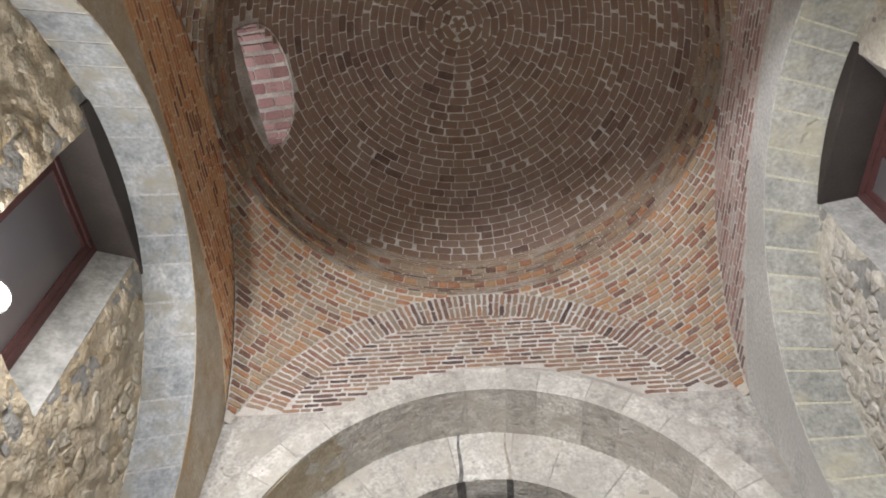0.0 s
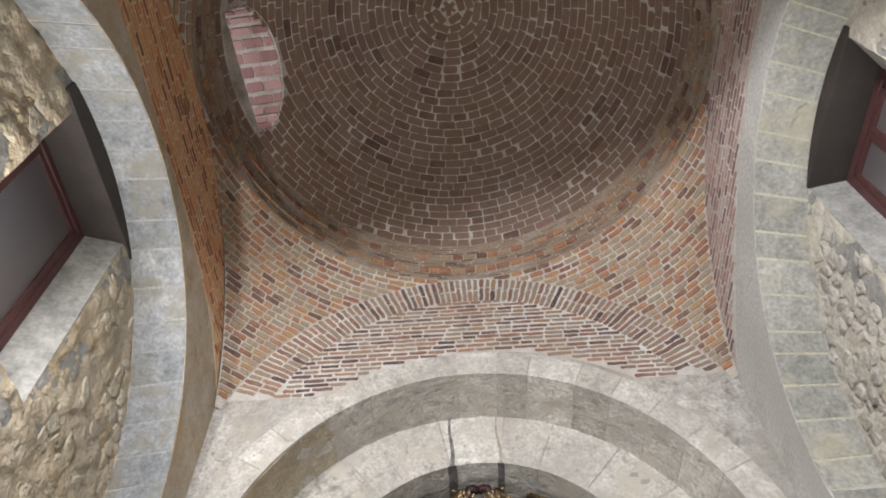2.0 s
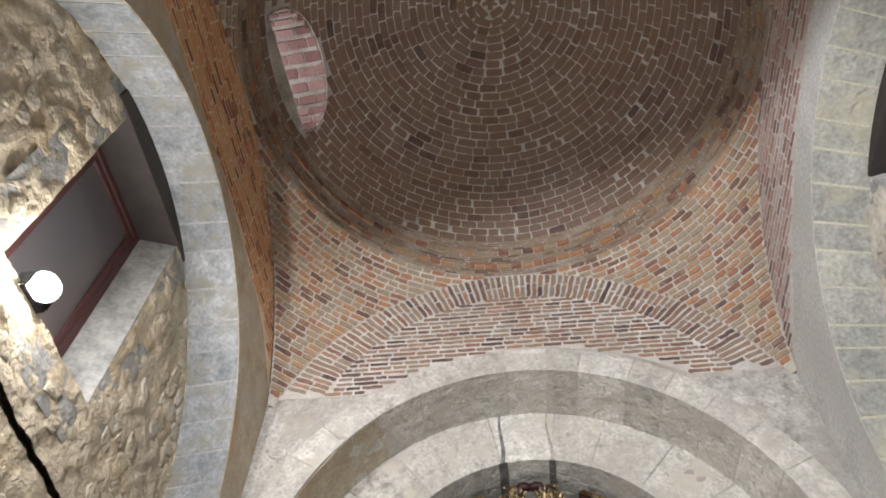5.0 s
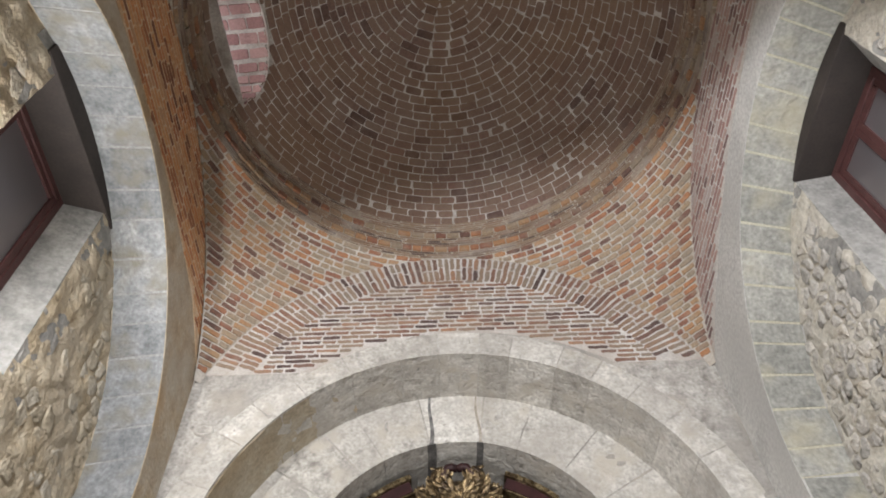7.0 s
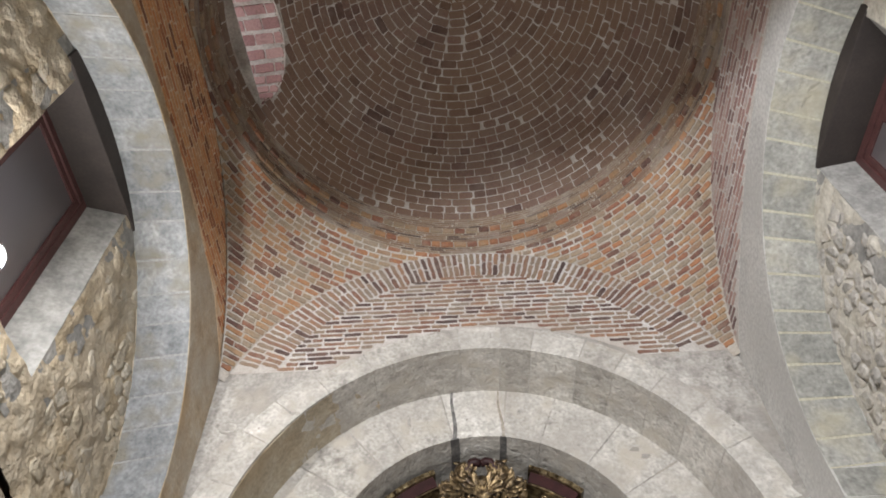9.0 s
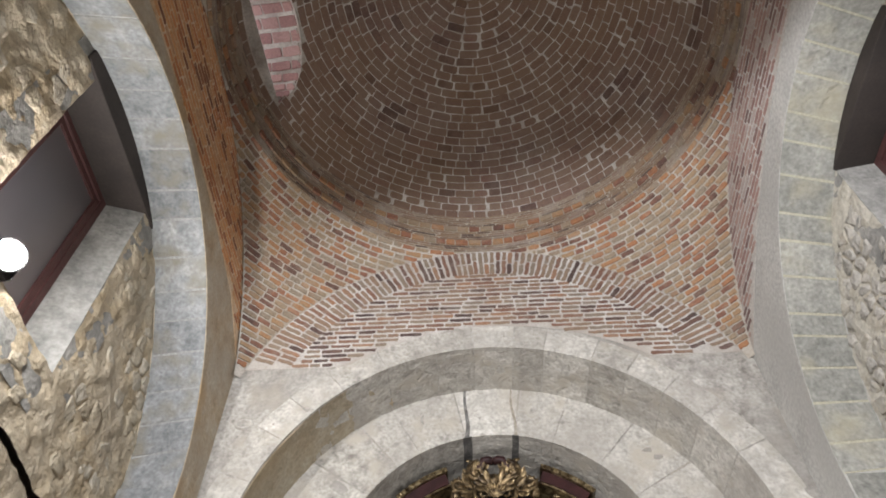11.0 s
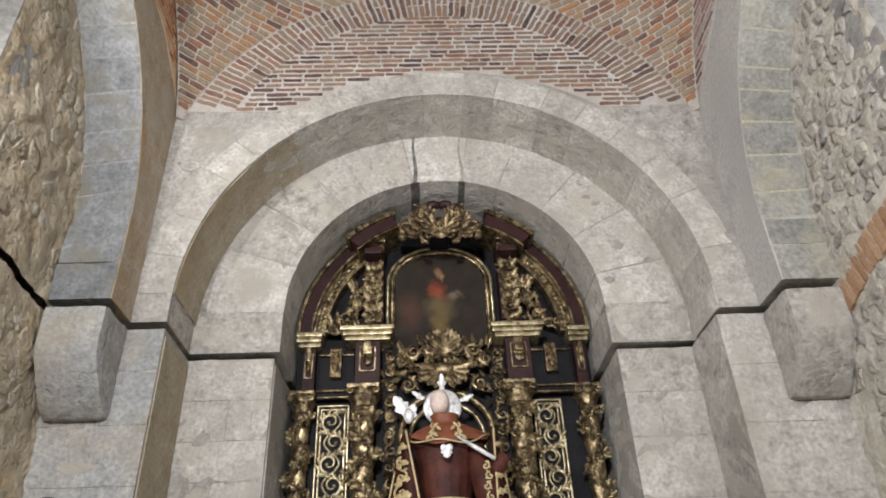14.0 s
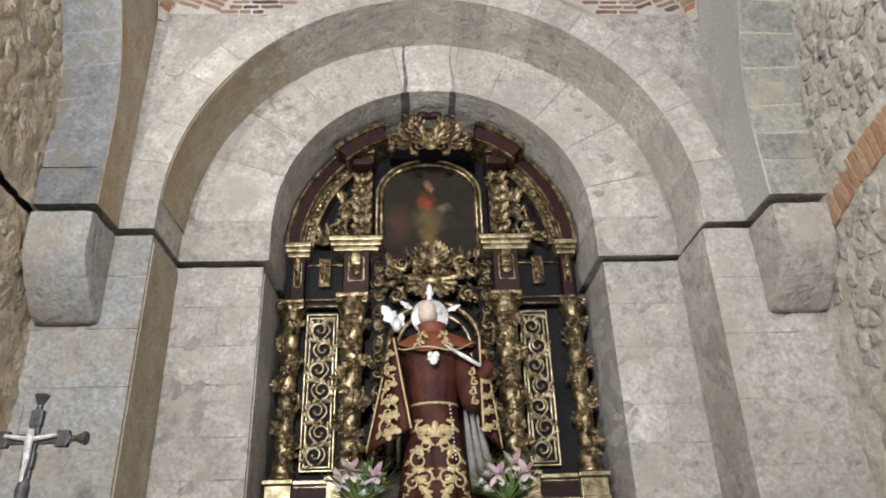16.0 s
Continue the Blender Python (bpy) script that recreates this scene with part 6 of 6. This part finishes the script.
# embroidery
n0 = len(st.faces)
for s in (1, -1):
    for k, (dx, z, R, hand) in enumerate(((0.075, 2.47, 0.055, -1), (0.065, 2.37, 0.045, 1), (0.10, 2.28, 0.065, -1), (0.065, 2.17, 0.05, 1), (0.14, 2.15, 0.05, -1), (0.08, 2.03, 0.06, 1), (0.17, 2.04, 0.045, -1))):
        scroll(st, (SX + s * dx, 0, z), R, math.pi / 2, 1.05, s * hand, 0.009, robe_face, 3, 80 + k)
    for k in range(7):
        leaf(st, (SX + s * (0.03 + 0.012 * (k % 5)), robe_face(SX, 2.1), 2.0 + k * 0.075), math.pi / 2 - s * (0.5 + 0.35 * (k % 4)), 0.085, 0.024, 0.004, robe_face)
    sweep(st, [(SX + s * (0.085 + 0.01 * math.sin(q * 2)), SY - 0.165 - 0.004 * q, 3.10 - 0.022 * q) for q in range(6)], 0.007, 6)
    for k in range(5):
        leaf(st, (SX + s * (0.05 + 0.012 * k), SY - 0.165 - 0.006 * k, 3.10 - 0.022 * k), -math.pi / 2 + s * 0.8 * (-1) ** k, 0.045, 0.012, 0.006)
    if s > 0:
        for k in range(4):
            scroll(st, (SX + 0.25 + 0.012 * (-1) ** k, SY - 0.19, 2.62 + 0.062 * k), 0.028, math.pi / 2, 1.0, (-1) ** k, 0.008, None, 2, 120 + k)
    on = cloth_at(s)
    for k in range(6):
        z = 2.96 - 0.098 * k
        q = (3.05 - z) / 0.66
        x = SX + s * (hang(s, q)[0] + hang(s, q)[1] * 0.42)
        scroll(st, (x + s * 0.02, 0, z), (0.022 + 0.010 * k) if s < 0 else (0.016 + 0.003 * k), math.pi / 2, 1.1, s * (-1) ** k, 0.008, on, 2, 90 + k)
        for q in range(2 if s < 0 else 1):
            leaf(st, (x + s * (0.02 + 0.02 * q), on(x, z), z), -math.pi / 2 + s * (0.9 * q - 1.2), 0.045 + 0.008 * k, 0.016 + 0.002 * k, 0.004, on)
    pts = [(SX + s * (hang(s, q)[0] + 0.008), 0, 3.06 - 0.60 * q) for q in np.linspace(0, 1, 18)]
    sweep(st, [(x, on(x, z) - 0.002, z) for x, _, z in pts], 0.007, 6)
    pts = [(SX + s * (sum(hang(s, q)) - 0.012), 0, 3.02 - 0.68 * q) for q in np.linspace(0.3, 1, 14)]
    sweep(st, [(x, on(x, z) - 0.002, z) for x, _, z in pts], 0.006, 6)
for k in range(3):
    leaf(st, (SX, robe_face(SX, 2.44), 2.42), math.pi / 2 + (k - 1) * 0.7, 0.10, 0.028, 0.004, robe_face)
sweep(st, [(SX + 0.152 * math.sin(a), SY - 0.122 * math.cos(a), 2.635) for a in np.linspace(-1.5, 1.5, 20)], 0.009, 6)
sweep(st, [(SX + 0.01 + 0.292 * math.sin(a), SY - 0.012 - 0.182 * math.cos(a), 2.972 + 0.07 * abs(math.sin(a)) ** 3 + 0.014 * math.sin(5 * a - 3.7)) for a in np.linspace(-1.3, 1.3, 24)], 0.006, 6)
shade(st, n0, 1)
# head as a plain oval, hand as a plain oval
n0 = len(st.faces)
blob(st, (SX - 0.03, SY - 0.02, 3.285), 0.070, (0.95, 1.0, 1.3), 3)
shade(st, n0, 2)
# silver disc, flame, beads, rays and wings, and the heart-shaped badge
n0 = len(st.faces)
sweep(st, [(SX + 0.07, SY - 0.19, 3.00), (SX + 0.18, SY - 0.21, 2.92), (SX + 0.30, SY - 0.22, 2.84)], [0.006, 0.016, 0.012], 8)
lathe(st, [(0.128, 0), (0.132, 0.006), (0.125, 0.012), (0.02, 0.016)], (SX - 0.01, SY + 0.05, 3.275), 40, Matrix.Rotation(math.pi / 2, 4, 'X'))
for ang, L, w, x, z in ((math.pi / 2, 0.12, 0.026, SX - 0.01, 3.385), (0.35, 0.10, 0.02, SX + 0.11, 3.31), (math.pi - 0.5, 0.10, 0.02, SX - 0.13, 3.33), (2.2, 0.17, 0.045, SX - 0.24, 3.21), (1.2, 0.13, 0.04, SX - 0.25, 3.17)):
    leaf(st, (x, SY + 0.02, z), ang, L, w, 0.02)
blob(st, (SX - 0.24, SY - 0.02, 3.20), 0.035, (1, 0.8, 1.6), 2)
for q in (-1, 1):
    blob(st, (SX + 0.0 + q * 0.018, SY - 0.205, 2.925), 0.022, (1, 0.5, 1.1), 2)
leaf(st, (SX, SY - 0.20, 2.93), -math.pi / 2, 0.07, 0.032, 0.0)
for k in range(14):
    z = 2.62 - 0.026 * k
    blob(st, (SX + 0.10 + 0.002 * k, robe_face(SX + 0.10, z) - 0.004, z), 0.0075, (1, 1, 1), 1)
shade(st, n0, 3)
statue = part("statue", st, ROBE)
for m in (EMBROIDERY, PLAIN_PALE, SILVER, CAPE, GREY_LINING):
    statue.data.materials.append(m)
tagged(statue, "robed wooden statue with russet cape, gold embroidery and silver halo", "statue")
bm = bmesh.new()
lathe(bm, [(0.30, 1.84), (0.30, 1.86), (0.27, 1.875), (0.28, 1.90)], (SX, SY, 0), 32)
tagged(part("statue_plinth", bm, OXBLOOD), "round dark red plinth under the statue", "plinth")

# ---- flowers on the altar ----
LEAF_GREEN = material("flower_foliage", [(0.03, 0.06, 0.015), (0.08, 0.13, 0.03), (0.17, 0.21, 0.07)], 12.0, rough=0.5, vary="island", spread=0.3, bump=0.1)
PINK = material("pink_petal", [(0.48, 0.33, 0.36), (0.58, 0.47, 0.48), (0.68, 0.61, 0.60)], 20.0, rough=0.5, vary="island", spread=0.3, bump=0.1)
WHITE_PETAL = material("white_petal", [(0.66, 0.66, 0.64), (0.80, 0.80, 0.78)], 20.0, rough=0.5, bump=0.1)
YELLOW = material("yellow_petal", [(0.70, 0.52, 0.05), (0.80, 0.65, 0.10)], 20.0, rough=0.5, bump=0.1)
VASE = material("grey_glazed_vase", [(0.30, 0.30, 0.29), (0.40, 0.40, 0.38)], 8.0, rough=0.3, bump=0.1)


def petal(bm, p, d, length, width, bend):
    d = d.normalized()
    s = d.cross(Vector((0, 0, 1)))
    s = s.normalized() if s.length > 0.01 else Vector((1, 0, 0))
    n = s.cross(d)
    rows = []
    for i in range(6):
        t = i / 5
        w = width * math.sin(math.pi * (0.08 + 0.9 * t)) ** 0.7
        c = Vector(p) + d * length * t - n * bend * t * t
        rows.append([bm.verts.new(c + s * w * v + n * 0.25 * w * (1 - v * v)) for v in (-1, 0, 1)])
    for a, b in zip(rows, rows[1:]):
        for k in (0, 1):
            bm.faces.new((a[k], a[k + 1], b[k + 1], b[k]))


def bouquet(cx, cy, seed, label, lilies):
    rr = random.Random(seed)
    thing = empty("flower_arrangement", (cx, cy, 1.84), label, "flowers", "flower arrangements on the altar")
    bm = bmesh.new()
    lathe(bm, [(0.05, 1.84), (0.07, 1.88), (0.075, 1.94), (0.05, 2.0), (0.06, 2.02), (0.052, 2.02)], (cx, cy, 0), 20)
    under(part("vase", bm, VASE, None, "", True), thing)
    bm = bmesh.new()
    for k in range(190):
        a, e = rr.uniform(0, 6.28), rr.uniform(0.5, 1.45)
        d = Vector((math.cos(a) * math.cos(e) * 1.5, math.sin(a) * math.cos(e) * 0.9, math.sin(e)))
        petal(bm, Vector((cx, cy, 2.0)) + d * rr.uniform(0.0, 0.10), d, rr.uniform(0.08, 0.24), rr.uniform(0.007, 0.018), rr.uniform(-.02, .05))
    under(part("foliage", bm, LEAF_GREEN, None, "", True), thing)
    for x, z, y in lilies:
        bm = bmesh.new()
        face = Vector((rr.uniform(-.4, .4), -1, rr.uniform(0.0, 0.5))).normalized()
        u = face.cross(Vector((0, 0, 1))).normalized()
        v = u.cross(face)
        for k in range(6):
            a = 2 * math.pi * k / 6
            petal(bm, (x, y, z), face * 0.75 + (u * math.cos(a) + v * math.sin(a)) * 0.8, 0.105, 0.024, 0.018)
        under(part("lily", bm, PINK, None, "pale pink lily bloom", True), thing)
    for k in range(15):
        bm = bmesh.new()
        c = Vector((cx + rr.uniform(-.16, .16), cy - rr.uniform(.06, .11), 2.06 + rr.uniform(0, .09)))
        for q in range(22):
            a, e = rr.uniform(0, 6.28), rr.uniform(-.2, 1.4)
            petal(bm, c, Vector((math.cos(a) * math.cos(e), -abs(math.sin(a)) * math.cos(e), math.sin(e))), 0.034, 0.006, 0.004)
        under(part("daisy", bm, YELLOW if k == 3 else WHITE_PETAL, None, "small yellow bloom" if k == 3 else "small white bloom", True), thing)


bouquet(-0.50, 4.32, 3, "vase of pink lilies and white daisies on the altar table", ((-0.62, 2.13, 4.24), (-0.56, 2.19, 4.22), (-0.42, 2.15, 4.22)))
bouquet(0.35, 4.32, 5, "vase of pale pink lilies with green foliage on the altar table", ((0.29, 2.15, 4.22), (0.45, 2.15, 4.22), (0.39, 2.20, 4.25)))

# ---- processional cross ----
CROSS_WOOD = material("grey_black_metal", [(0.03, 0.03, 0.032), (0.07, 0.07, 0.072), (0.11, 0.11, 0.11)], 20.0, rough=0.5, metal=0.3, bump=0.3)
px, py, pz = -1.745, 3.0, 2.17
cross = empty("processional_cross", (px, py, 0), "dark processional cross on a tall pole with a pale figure", "cross")
bm = bmesh.new()
box(bm, px - 0.020, px + 0.020, py - 0.012, py + 0.012, pz - 0.16, pz + 0.12, 0.004)
box(bm, px - 0.15, px + 0.15, py - 0.012, py + 0.012, pz - 0.020, pz + 0.020, 0.004)
for dx, dz in ((-0.12, 0), (0.12, 0), (0, 0.085), (0, -0.085)):
    box(bm, px + dx - 0.024, px + dx + 0.024, py - 0.016, py + 0.016, pz + dz - 0.034, pz + dz + 0.034, 0.005)
under(part("crosspiece", bm, CROSS_WOOD), cross)
for d, q in ((Vector((1, 0, 0)), 0.15), (Vector((-1, 0, 0)), 0.15), (Vector((0, 0, 1)), 0.12)):
    bm = bmesh.new()
    lathe(bm, [(0.014, 0), (0.012, 0.02), (0.03, 0.06), (0.026, 0.066)], (px + d.x * q, py, pz + d.z * q), 14, d.to_track_quat('Z', 'Y').to_matrix().to_4x4())
    under(part("finial", bm, CROSS_WOOD), cross)
bm = bmesh.new()
lathe(bm, [(0.02, 0.0), (0.02, 1.72), (0.03, 1.76), (0.03, 1.80), (0.022, 1.84), (0.026, 1.98), (0.018, 2.02)], (px, py, 0), 16)
under(part("pole", bm, CROSS_WOOD), cross)
bm = bmesh.new()
lathe(bm, [(0.16, 0), (0.16, 0.03), (0.05, 0.06), (0.03, 0.14)], (px, py, 0), 24)
under(part("foot", bm, CROSS_WOOD), cross)
bm = bmesh.new()
sweep(bm, [(px - 0.105, py - 0.022, pz + 0.012), (px, py - 0.026, pz - 0.005), (px + 0.105, py - 0.022, pz + 0.012)], [0.008, 0.011, 0.008], 8)
sweep(bm, [(px, py - 0.03, pz + 0.035), (px, py - 0.03, pz - 0.02), (px + 0.004, py - 0.03, pz - 0.08), (px, py - 0.028, pz - 0.17)], [0.014, 0.016, 0.013, 0.007], 10)
under(part("pale_figure", bm, SILVER, None, "pale plain metal relief"), cross)
